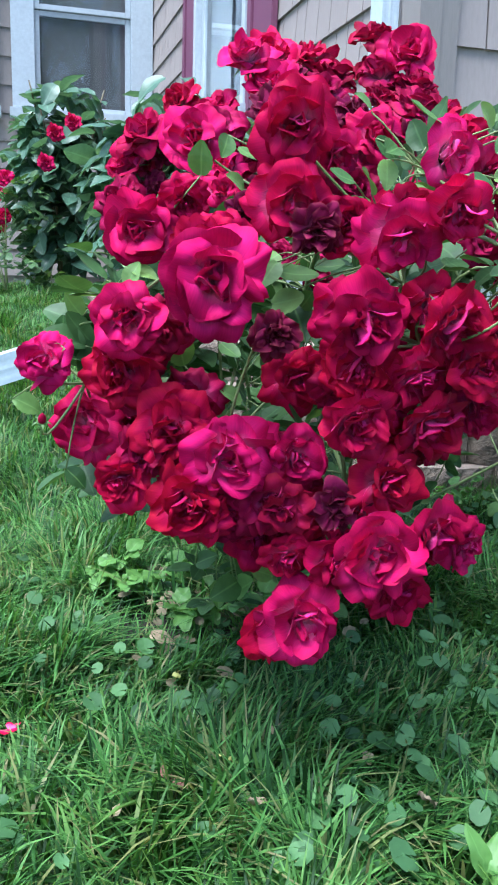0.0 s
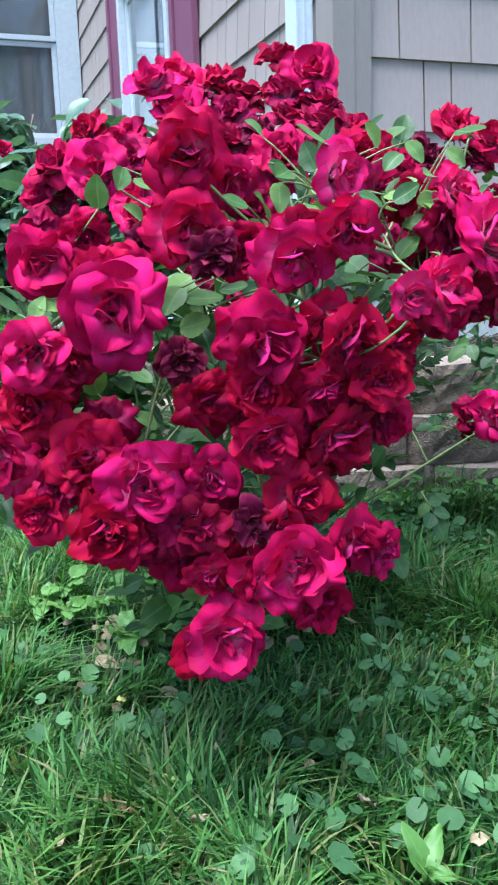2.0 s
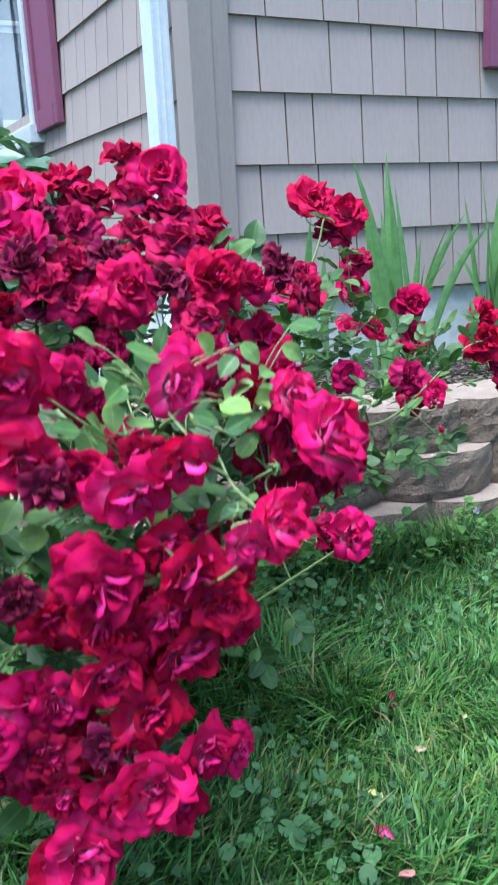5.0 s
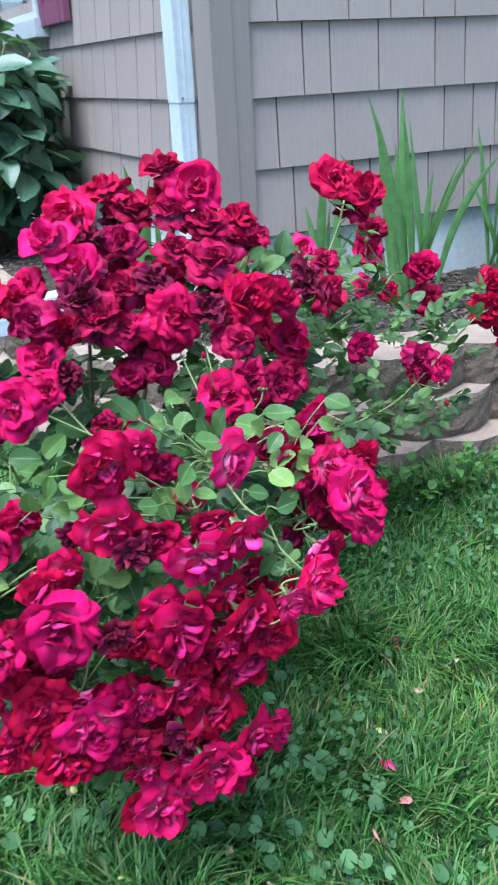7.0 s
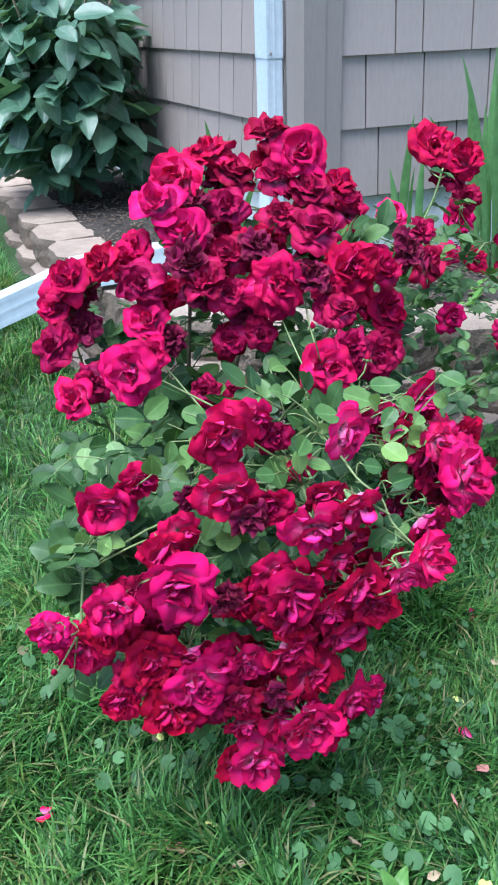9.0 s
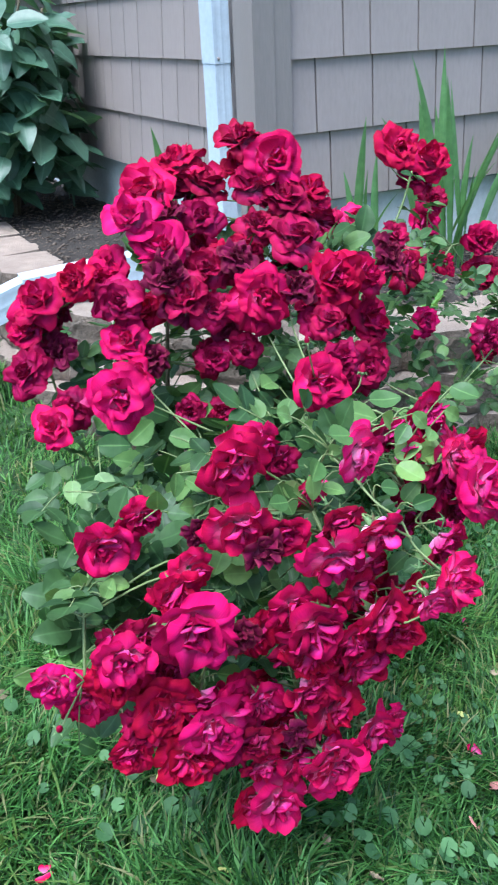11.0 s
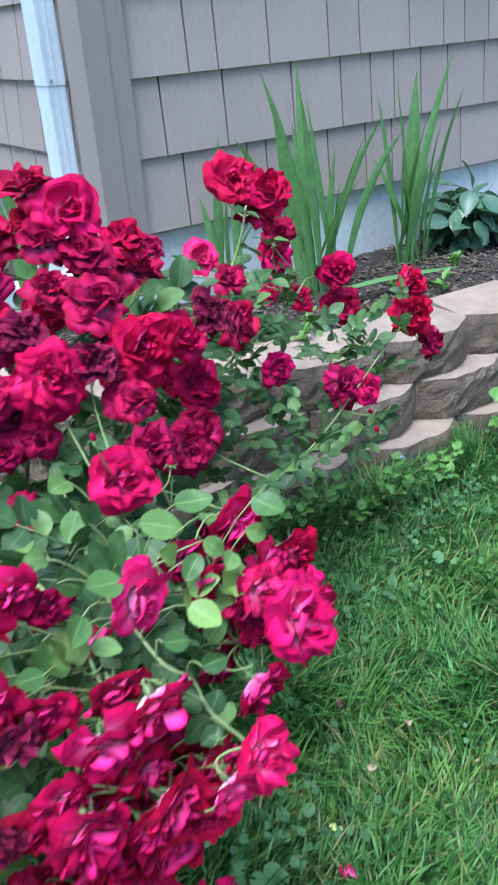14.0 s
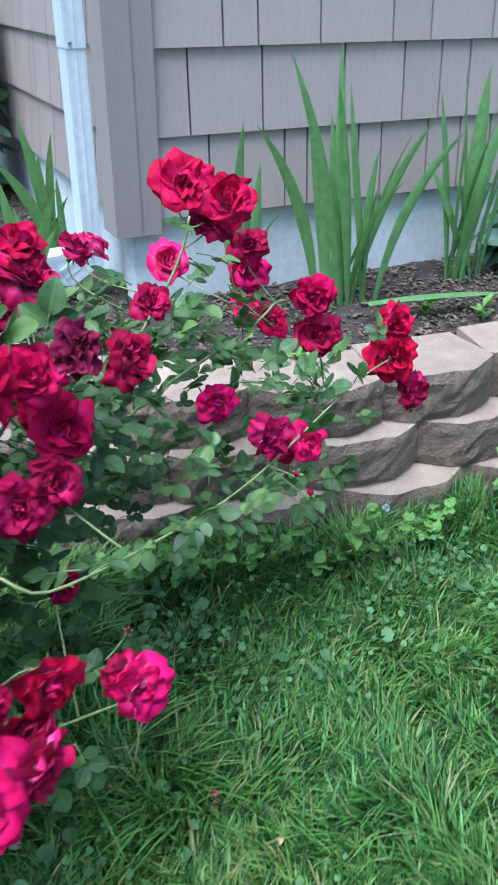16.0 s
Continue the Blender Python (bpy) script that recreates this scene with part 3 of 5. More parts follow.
# ---- rose bush ----
def bloom_mesh(name, seed, mat, rings=(5, 6, 8), opened=1.0, ruffle=0.04, droop=0.0, ragged=0.3, narrow=1.0):
    """A loose double rose about 1 across, facing +z, its base at the origin: crumpled petals in the heart, tilted ones
    round them, and a skirt of wide rounded petals whose rims bend back."""
    rng = random.Random(seed)
    s = Soup()
    todo = []
    for ring, count in enumerate(rings):
        base = rng.uniform(0, 6.28)
        for k in range(count):
            todo.append((base + (k + rng.uniform(-0.28, 0.28)) * math.tau / count, (0.12, 0.55, 0.95)[ring] + rng.uniform(-0.14, 0.12)))
    for turn, f in todo:
        f = max(0.0, f)
        length = (0.25 + 0.25 * f ** 0.8) * rng.uniform(0.84, 1.12)
        width = (0.27 + 0.36 * f ** 0.8) * rng.uniform(0.85, 1.18) * narrow
        start = radians(4 + 44 * opened * f + rng.uniform(-8, 8) + ragged * rng.uniform(-30, 30) * (0.35 + 0.65 * f))
        end = radians(12 + (84 + 30 * droop) * opened * f ** 0.85 + rng.uniform(-14, 14) + ragged * rng.uniform(-40, 40) * (0.35 + 0.65 * f))
        lip = radians(rng.uniform(0, 60)) * (0.3 + 0.9 * f)
        foot, lift = 0.012 + 0.05 * f, 0.1 * (1 - f)
        side = rng.uniform(-0.5, 0.5)
        k1, k2 = rng.uniform(0, 50), rng.uniform(2.4, 4.4)
        cup = 0.9 - 0.85 * f + rng.uniform(-0.4, 0.4)
        fold = rng.uniform(-0.1, 0.25) * (1 - 0.8 * f)
        rim = ruffle * rng.uniform(0.6, 1.5) * (1.5 - 0.6 * f)
        steps = [(foot, lift, start)]
        for q in range(14):
            t = (q + 0.5) / 14
            a = start + (end - start) * t + lip * max(0, t - 0.66) * 3
            steps.append((steps[-1][0] + math.sin(a) * length / 14, steps[-1][1] + math.cos(a) * length / 14, a))

        def place(u, v, back=0.0, steps=steps, width=width, k1=k1, k2=k2, turn=turn, side=side, cup=cup, fold=fold, rim=rim):
            reach = 1 - 0.38 * abs(u) ** 2.5 - 0.05 * math.exp(-30 * u * u) + 0.05 * math.sin(2.6 * u + k1)
            t = min(max(v * reach, 0), 1) * 14
            q = min(int(t), 13)
            r, h, a = (steps[q][n] + (steps[q + 1][n] - steps[q][n]) * (t - q) for n in range(3))
            w = width / 2 * (0.26 + 0.74 * math.sin(min(1.0, v / 0.72) * math.pi / 2))
            x = u * w
            off = cup * u * u * w * 0.75 + fold * abs(u) * w * v - back
            off += rim * (1.4 * noise.noise((u * 1.3 + k1, v * 1.7, k1)) + v ** 2 * (0.8 * math.sin(u * k2 + k1) + 0.4 * math.sin(u * 2.3 * k2 + 2 * k1)))
            r2, h2 = r - off * math.cos(a), h + off * math.sin(a) + side * x * 0.4
            return (r2 * math.cos(turn) - x * math.sin(turn), r2 * math.sin(turn) + x * math.cos(turn), h2)

        s.add(*sheet(11, 10, place))
        s.add(*sheet(11, 10, lambda u, v: place(u, v, 0.007)), slot=1)
    for v in s.v:
        for q in v:
            n = noise.noise_vector((q[0] * 2.3 + seed, q[1] * 2.3, q[2] * 2.3))
            q += np.array(n) * 0.075 * min(1.0, math.hypot(q[0], q[1], q[2]) * 2.5)
    return s.mesh(name, [mat, BACKS.get(mat, mat)])


def calyx_mesh():
    """Green hip and five reflexed sepals under a bloom 1 across, base of the bloom at the origin."""
    s = Soup()
    v, f = tube([(0, 0, -0.16), (0, 0, -0.12), (0, 0, -0.05), (0, 0, 0.01)], 0.045, 0.07, 8)
    s.add(v, f)
    for k in range(5):
        a = k * math.tau / 5
        def sep(u, v, a=a):
            w = 0.045 * (1 - v) ** 0.7
            r, z = 0.06 + 0.26 * v, 0.0 - 0.14 * v * v
            return (r * math.cos(a) - u * w * math.sin(a), r * math.sin(a) + u * w * math.cos(a), z)
        s.add(*sheet(3, 5, sep))
    return s.mesh("calyx", [M_SEPAL])


CALYX = calyx_mesh()
KINDS = {
    "red": [bloom_mesh("bloom_red", k, M_RED, (6, 9, 9 + k % 3), 0.92 + 0.1 * (k % 3), 0.06, 0.5 * (k % 2), 0.4, 0.76) for k in range(7)],
    "magenta": [bloom_mesh("bloom_magenta", 10 + k, M_MAGENTA, (5, 7, 8 + k % 2), 0.92 + 0.1 * (k % 3), 0.06, 0.6 * (k % 2), 0.4, 0.88) for k in range(7)],
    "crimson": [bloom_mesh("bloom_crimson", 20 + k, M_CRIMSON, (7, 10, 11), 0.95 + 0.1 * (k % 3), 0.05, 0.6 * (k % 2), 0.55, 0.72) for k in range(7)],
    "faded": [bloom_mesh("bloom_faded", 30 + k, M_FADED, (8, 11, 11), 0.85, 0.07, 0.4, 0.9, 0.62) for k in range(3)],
    "pink": [bloom_mesh("bloom_pink", 40 + k, M_PINK, (4, 6, 7), 0.85, 0.045, 0.3, 0.35, 0.9) for k in range(4)],
}
LABELS = {"faded": "wilting purple-brown rose bloom", "pink": "pale magenta half-open rose bloom"}


def leaflet(length, width, seed):
    """A toothed oval leaflet that grows along +x from the origin."""
    rng = random.Random(seed)
    fold, bow, k = rng.uniform(0.12, 0.4), rng.uniform(-0.25, 0.3), rng.uniform(0, 9)
    def place(u, v):
        w = width / 2 * math.sin(math.pi * (0.04 + 0.93 * v) ** 0.85) ** 0.75
        tooth = 1 + (0.035 if int(round(v * 12)) % 2 else -0.025) * (abs(u) > 0.9)
        y = u * w * tooth
        z = abs(u) * w * fold - bow * length * v * v + 0.04 * length * noise.noise((u + k, v * 3, k))
        return (v * length, y, z)
    return sheet(5, 13, place)


def compound_leaf(seed):
    """A rose leaf: a stalk with five or three toothed leaflets, growing along +x."""
    rng = random.Random(seed)
    s = Soup()
    size = rng.uniform(0.85, 1.15)
    v, f = tube([(0, 0, 0), (0.03 * size, 0, 0.003), (0.06 * size, 0, 0.002)], 0.0013, 0.0008, 5)
    s.add(v, f, slot=1)
    spots = [(0.06, 0, 0, 1.0)]
    for n, x in enumerate((0.048, 0.026)[: 2 if seed % 4 else 1]):
        for side in (1, -1):
            spots.append((x, side, rng.uniform(50, 75) * side, 0.85 - 0.15 * n))
    for n, (x, side, turn, k) in enumerate(spots):
        v, f, uv = leaflet(0.044 * size * k, 0.034 * size * k, seed * 7 + n)
        m = pose(x * size, side * 0.002, 0.002, rng.uniform(-25, 25), rng.uniform(-15, 20), turn)
        s.add(moved(v, m), f, uv)
    return s.mesh("rose_leaf", [M_ROSE_LEAF, M_CANE])


LEAVES = [compound_leaf(k) for k in range(10)]
BASE = Vector((0.46, 0.93, 0.0))
HEART = Vector((0.43, 0.80, 0.36))
bush = thing("rose_bush", "large rose bush covered in crimson and magenta double blooms", "rose bush", tuple(BASE))
rnd = random.Random(77)
CANES = []


def cane(points, r0=0.006, r1=0.0025, old=False):
    """A main cane through points, smoothed, in the bush's own space."""
    pts = [Vector(p) for p in points]
    out = []
    for i in range(len(pts) - 1):
        p0, p1, p2, p3 = pts[max(i - 1, 0)], pts[i], pts[i + 1], pts[min(i + 2, len(pts) - 1)]
        for k in range(6):
            t = k / 6
            out.append(0.5 * (2 * p1 + (p2 - p0) * t + (2 * p0 - 5 * p1 + 4 * p2 - p3) * t * t + (3 * p1 - p0 - 3 * p2 + p3) * t ** 3))
    out.append(pts[-1])
    CANES.append(out)
    v, f = tube([p - BASE for p in out], r0, r1, 7)
    s = Soup()
    s.add(v, f)
    for q in range(4, len(out) - 1, 3):
        d = Vector((rnd.uniform(-1, 1), rnd.uniform(-1, 1), rnd.uniform(-0.3, 0.6))).normalized()
        c = out[q] - BASE
        a = d.orthogonal().normalized() * 0.0018
        s.add([tuple(c + a), tuple(c - a), tuple(c + d.cross(a) * 0.6), tuple(c + d * 0.009)], [(0, 1, 3), (1, 2, 3), (2, 0, 3)])
    part("cane", s.mesh("cane", [M_OLD_CANE if old else M_CANE]), bush)


B = tuple(BASE)
cane([B, (0.44, 0.82, 0.3), (0.42, 0.66, 0.5), (0.42, 0.52, 0.51), (0.42, 0.43, 0.42)], 0.004, 0.0016)
cane([B, (0.40, 0.80, 0.25), (0.34, 0.66, 0.38), (0.3, 0.57, 0.34), (0.27, 0.48, 0.305)], 0.0024, 0.0012)
cane([B, (0.36, 0.82, 0.22), (0.25, 0.68, 0.4), (0.2, 0.58, 0.44), (0.17, 0.52, 0.38)], 0.0035, 0.0015)
cane([B, (0.46, 0.78, 0.2), (0.42, 0.62, 0.3), (0.39, 0.5, 0.3), (0.38, 0.43, 0.24)], 0.0035, 0.0015)
cane([B, (0.47, 0.80, 0.3), (0.5, 0.64, 0.49), (0.52, 0.54, 0.51), (0.54, 0.47, 0.48)], 0.004, 0.0016)
cane([B, (0.44, 0.94, 0.3), (0.45, 0.93, 0.55), (0.47, 0.93, 0.7)], 0.0048, 0.002, True)
cane([B, (0.5, 0.96, 0.3), (0.56, 0.96, 0.55), (0.62, 0.97, 0.73)], 0.0048, 0.002, True)
cane([B, (0.54, 0.93, 0.28), (0.66, 0.9, 0.5), (0.73, 0.88, 0.6)], 0.0045, 0.002, True)
cane([B, (0.6, 0.98, 0.25), (0.8, 1.02, 0.45), (0.95, 1.07, 0.62), (0.98, 1.07, 0.7)], 0.004, 0.0016)
cane([B, (0.62, 1.0, 0.22), (0.86, 1.06, 0.42), (1.08, 1.12, 0.5), (1.15, 1.15, 0.53)], 0.004, 0.0016)
cane([B, (0.6, 0.74, 0.44), (0.675, 0.68, 0.462), (0.829, 0.78, 0.418), (0.983, 0.88, 0.396), (1.175, 0.95, 0.467), (1.27, 1.0, 0.47)], 0.002, 0.0012)
cane([B, (0.54, 0.82, 0.12), (0.66, 0.74, 0.22), (0.74, 0.68, 0.29)], 0.0028, 0.0014)
cane([B, (0.38, 0.95, 0.2), (0.31, 0.96, 0.42), (0.285, 0.97, 0.54), (0.28, 0.97, 0.6)], 0.003, 0.0014)
cane([B, (0.46, 0.84, 0.25), (0.5, 0.74, 0.45), (0.55, 0.69, 0.53)], 0.004, 0.0016)
cane([(0.5, 0.64, 0.49), (0.45, 0.52, 0.555), (0.45, 0.44, 0.534), (0.466, 0.42, 0.518), (0.469, 0.4, 0.498), (0.487, 0.375, 0.474)], 0.0015, 0.001)
PLACED = []


def bloom(x, y, z, size, kind, way=None):
    """A bloom whose face lies at (x, y, z), turned outwards, on its own stalk from the nearest cane."""
    p = Vector((x, y, z))
    if way is None:
        core = HEART if y < 0.6 else Vector((0.62 if x < 0.9 else x + 0.05, 1.05 if x < 0.9 else y + 0.3, 0.42))
        if y < 0.6:  # the front sprays nod on their stalks
            way = Vector((1.7 * (x - 0.36) + rnd.uniform(-0.3, 0.3), -1, rnd.uniform(-0.5, 0.1) if z > 0.46 else rnd.uniform(-0.6, 0.1)))
        else:
            way = (p - core).normalized() + Vector((rnd.uniform(-0.3, 0.3), -0.35 + rnd.uniform(-0.3, 0.3), 0.2 + rnd.uniform(-0.3, 0.3)))
    way = Vector(way).normalized()
    foot = p - way * size * 0.34
    ob = part("bloom", rnd.choice(KINDS[kind]), bush, LABELS.get(kind, ""), facing(foot - BASE, way, rnd.uniform(0, 6.28), size * rnd.uniform(1.03, 1.13) * (1.02 if y > 0.7 and z > 0.55 else 1.0)))
    part("calyx", CALYX, ob)
    near = min((q for c in CANES for q in c[6:]), key=lambda q: (q - foot + Vector((0, 0, 0.03))).length)
    end = foot - way * size * 0.14
    v, f = tube([q - BASE for q in curve(near, end - way * 0.03 - Vector((0, 0, 0.01)), end, 7)], 0.0013, 0.0012, 5)
    s = Soup()
    s.add(v, f)
    part("flower_stalk", s.mesh("flower_stalk", [M_CANE]), bush)
    PLACED.append((p, way, size))
    return ob


def spray(*rows):
    for r in rows:
        bloom(*r)


# front sprays
spray((0.250, 0.417, 0.466, 0.077, "magenta", (-.1, -1, .05)), (0.331, 0.478, 0.580, 0.07, "magenta", (-.05, -1, -.3)), (0.461, 0.464, 0.567, 0.062, "pink", (.35, -.85, 0)), (0.434, 0.402, 0.515, 0.053, "magenta", (.15, -1, -.6)),
    (0.390, 0.409, 0.492, 0.058, "magenta", (-.2, -1, -.7)), (0.323, 0.464, 0.521, 0.061, "magenta", (-.1, -1, -.4)), (0.342, 0.452, 0.501, 0.043, "faded"), (0.456, 0.347, 0.468, 0.04, "pink", (.1, -1, -.3)), (0.489, 0.350, 0.479, 0.054, "magenta", (.2, -.9, .3)))
spray((0.580, 0.416, 0.519, 0.076, "magenta", (.35, -.9, .35)), (0.551, 0.433, 0.553, 0.046, "pink", (.2, -.9, .2)), (0.594, 0.470, 0.457, 0.055, "crimson"), (0.625, 0.450, 0.486, 0.046, "crimson", (.8, -.6, -.1)), (0.562, 0.452, 0.505, 0.05, "red"),
    (0.542, 0.500, 0.428, 0.045, "crimson"), (0.519, 0.470, 0.547, 0.044, "red"), (0.602, 0.487, 0.527, 0.052, "red", (.8, -.5, .2)), (0.635, 0.49, 0.46, 0.05, "magenta", (.8, -.5, 0)), (0.54, 0.43, 0.45, 0.052, "red"))
spray((0.363, 0.396, 0.433, 0.066, "red", (-.1, -1, -.35)), (0.432, 0.383, 0.435, 0.066, "red"), (0.362, 0.405, 0.398, 0.06, "red"), (0.365, 0.405, 0.361, 0.058, "red"), (0.435, 0.415, 0.351, 0.062, "red"), (0.481, 0.430, 0.364, 0.046, "red"),
    (0.477, 0.400, 0.434, 0.05, "red"), (0.416, 0.410, 0.391, 0.052, "red"), (0.338, 0.473, 0.385, 0.054, "red"), (0.307, 0.446, 0.425, 0.042, "faded"), (0.45, 0.385, 0.405, 0.05, "red"))
spray((0.437, 0.398, 0.271, 0.06, "red", (.3, -1, -.15)), (0.378, 0.388, 0.262, 0.066, "magenta", (0, -1, 0)), (0.398, 0.410, 0.312, 0.062, "red"), (0.359, 0.421, 0.291, 0.045, "faded"), (0.412, 0.420, 0.212, 0.06, "red"), (0.470, 0.410, 0.255, 0.047, "magenta", (.4, -1, -.2)),
    (0.334, 0.422, 0.192, 0.07, "magenta", (-.05, -1, -.05)), (0.322, 0.440, 0.242, 0.042, "red"), (0.365, 0.43, 0.24, 0.05, "red"))
spray((0.270, 0.430, 0.330, 0.064, "magenta", (0, -1, -.15)), (0.330, 0.446, 0.325, 0.05, "magenta"), (0.232, 0.462, 0.350, 0.064, "red"), (0.166, 0.520, 0.345, 0.060, "magenta", (-.4, -1, .1)), (0.190, 0.470, 0.307, 0.05, "red"), (0.238, 0.440, 0.293, 0.068, "red"),
    (0.275, 0.450, 0.284, 0.056, "crimson"), (0.313, 0.435, 0.287, 0.053, "crimson"), (0.205, 0.47, 0.33, 0.05, "crimson"))
spray((0.193, 0.455, 0.436, 0.058, "magenta", (-.3, -1, 0)), (0.190, 0.480, 0.392, 0.06, "red", (-.35, -1, -.1)), (0.133, 0.500, 0.401, 0.045, "magenta", (-.7, -1, .1)), (0.215, 0.536, 0.502, 0.06, "magenta", (-.2, -1, .05)), (0.254, 0.534, 0.523, 0.045, "red"), (0.293, 0.500, 0.516, 0.034, "faded"),
    (0.403, 0.530, 0.545, 0.04, "crimson"), (0.276, 0.474, 0.487, 0.045, "magenta"), (0.385, 0.53, 0.566, 0.044, "magenta"), (0.422, 0.500, 0.518, 0.04, "pink"))
# rear crown
spray((0.242, 0.910, 0.555, 0.060, "crimson"), (0.256, 0.945, 0.603, 0.062, "red"), (0.241, 0.815, 0.515, 0.052, "magenta"), (0.275, 0.935, 0.642, 0.072, "red"), (0.285, 0.660, 0.597, 0.066, "magenta"),
    (0.310, 0.880, 0.670, 0.050, "red"), (0.350, 0.800, 0.560, 0.042, "magenta"), (0.360, 0.860, 0.640, 0.061, "crimson"), (0.362, 0.852, 0.594, 0.061, "magenta"), (0.364, 0.917, 0.671, 0.063, "red"))
spray((0.404, 0.900, 0.738, 0.067, "magenta"), (0.419, 0.841, 0.668, 0.059, "faded"), (0.425, 0.809, 0.489, 0.043, "crimson"), (0.430, 0.876, 0.699, 0.067, "magenta"), (0.440, 0.830, 0.642, 0.058, "crimson"),
    (0.449, 0.957, 0.757, 0.085, "magenta"), (0.469, 0.810, 0.475, 0.042, "crimson"), (0.471, 0.938, 0.730, 0.049, "faded"), (0.471, 0.821, 0.551, 0.045, "crimson"), (0.473, 0.820, 0.620, 0.052, "crimson"))
spray((0.490, 0.870, 0.660, 0.055, "crimson"), (0.510, 0.807, 0.559, 0.046, "crimson"), (0.521, 0.939, 0.713, 0.061, "crimson"), (0.529, 0.787, 0.629, 0.079, "red", (-.2, -1, .35)), (0.533, 1.046, 0.779, 0.070, "red"),
    (0.533, 0.858, 0.668, 0.057, "faded"), (0.546, 0.671, 0.552, 0.074, "magenta", (-.05, -1, .3)), (0.562, 1.016, 0.752, 0.072, "crimson"), (0.588, 0.796, 0.637, 0.059, "faded"), (0.590, 0.900, 0.700, 0.059, "crimson"))
spray((0.608, 0.954, 0.745, 0.058, "crimson"), (0.613, 0.762, 0.595, 0.046, "crimson"), (0.619, 1.004, 0.804, 0.060, "crimson"), (0.622, 0.855, 0.688, 0.069, "crimson"), (0.668, 0.751, 0.513, 0.066, "crimson"),
    (0.646, 0.788, 0.632, 0.080, "red", (-.2, -1, .2)), (0.646, 0.947, 0.772, 0.077, "magenta", (-.2, -1, .3)), (0.649, 0.929, 0.728, 0.066, "crimson"), (0.712, 0.815, 0.628, 0.059, "red"), (0.743, 0.839, 0.548, 0.081, "red"))
spray((0.753, 0.992, 0.680, 0.076, "crimson"), (0.767, 0.836, 0.639, 0.066, "faded"), (0.900, 1.000, 0.620, 0.050, "crimson"), (0.841, 0.882, 0.6, 0.069, "crimson"))
spray((0.748, 1.02, 0.712, 0.06, "red"), (0.76, 1.011, 0.665, 0.062, "crimson"), (0.688, 0.95, 0.651, 0.058, "crimson"), (0.614, 0.78, 0.588, 0.05, "crimson"),
    (0.719, 0.8, 0.509, 0.055, "crimson"), (0.605, 0.72, 0.549, 0.055, "crimson"), (0.674, 0.97, 0.695, 0.055, "red"), (0.847, 1.15, 0.659, 0.056, "crimson"))
# trailing sprays
spray((0.757, 0.66, 0.315, 0.07, "magenta", (0.1, -0.85, 0.4)), (0.713, 0.802, 0.363, 0.05, "crimson"), (0.589, 0.523, 0.547, 0.06, "red"), (0.645, 0.515, 0.497, 0.055, "red"), (0.892, 1.227, 0.637, 0.058, "pink"))
spray((0.993, 1.114, 0.739, 0.085, "red"), (1.002, 1.029, 0.435, 0.062, "magenta"), (1.014, 0.881, 0.447, 0.054, "crimson"), (1.026, 1.296, 0.575, 0.072, "pink"), (1.033, 1.116, 0.686, 0.065, "crimson"),
    (1.053, 1.102, 0.718, 0.079, "red"), (1.082, 0.905, 0.416, 0.050, "magenta"), (1.113, 1.163, 0.623, 0.058, "crimson"), (1.134, 1.207, 0.564, 0.066, "magenta"), (1.145, 1.248, 0.491, 0.05, "pink"))
spray((1.161, 1.175, 0.492, 0.055, "red"), (1.204, 1.123, 0.539, 0.068, "red"), (1.06, 0.93, 0.4, 0.049, "crimson"), (1.218, 1.124, 0.472, 0.068, "crimson"), (1.278, 0.997, 0.473, 0.079, "red"),
    (1.324, 0.993, 0.407, 0.056, "crimson"), (1.291, 1.015, 0.517, 0.064, "red"))


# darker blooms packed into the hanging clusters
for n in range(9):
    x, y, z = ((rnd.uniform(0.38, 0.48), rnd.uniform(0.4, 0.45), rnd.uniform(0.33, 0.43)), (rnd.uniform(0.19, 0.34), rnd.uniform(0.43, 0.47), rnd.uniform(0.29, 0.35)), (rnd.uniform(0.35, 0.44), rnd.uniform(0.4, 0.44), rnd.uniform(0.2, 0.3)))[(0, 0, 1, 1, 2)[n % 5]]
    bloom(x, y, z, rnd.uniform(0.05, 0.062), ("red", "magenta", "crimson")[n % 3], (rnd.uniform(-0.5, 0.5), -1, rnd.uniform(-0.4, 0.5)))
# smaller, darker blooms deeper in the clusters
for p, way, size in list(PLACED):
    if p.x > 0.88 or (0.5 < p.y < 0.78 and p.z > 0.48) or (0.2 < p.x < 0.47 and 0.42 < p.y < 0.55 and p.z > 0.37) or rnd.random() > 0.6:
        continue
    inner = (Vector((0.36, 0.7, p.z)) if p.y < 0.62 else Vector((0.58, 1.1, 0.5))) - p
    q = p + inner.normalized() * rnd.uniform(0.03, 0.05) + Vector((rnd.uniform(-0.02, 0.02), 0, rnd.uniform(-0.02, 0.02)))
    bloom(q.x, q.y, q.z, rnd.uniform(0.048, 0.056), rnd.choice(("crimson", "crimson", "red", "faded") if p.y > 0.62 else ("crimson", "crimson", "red")))


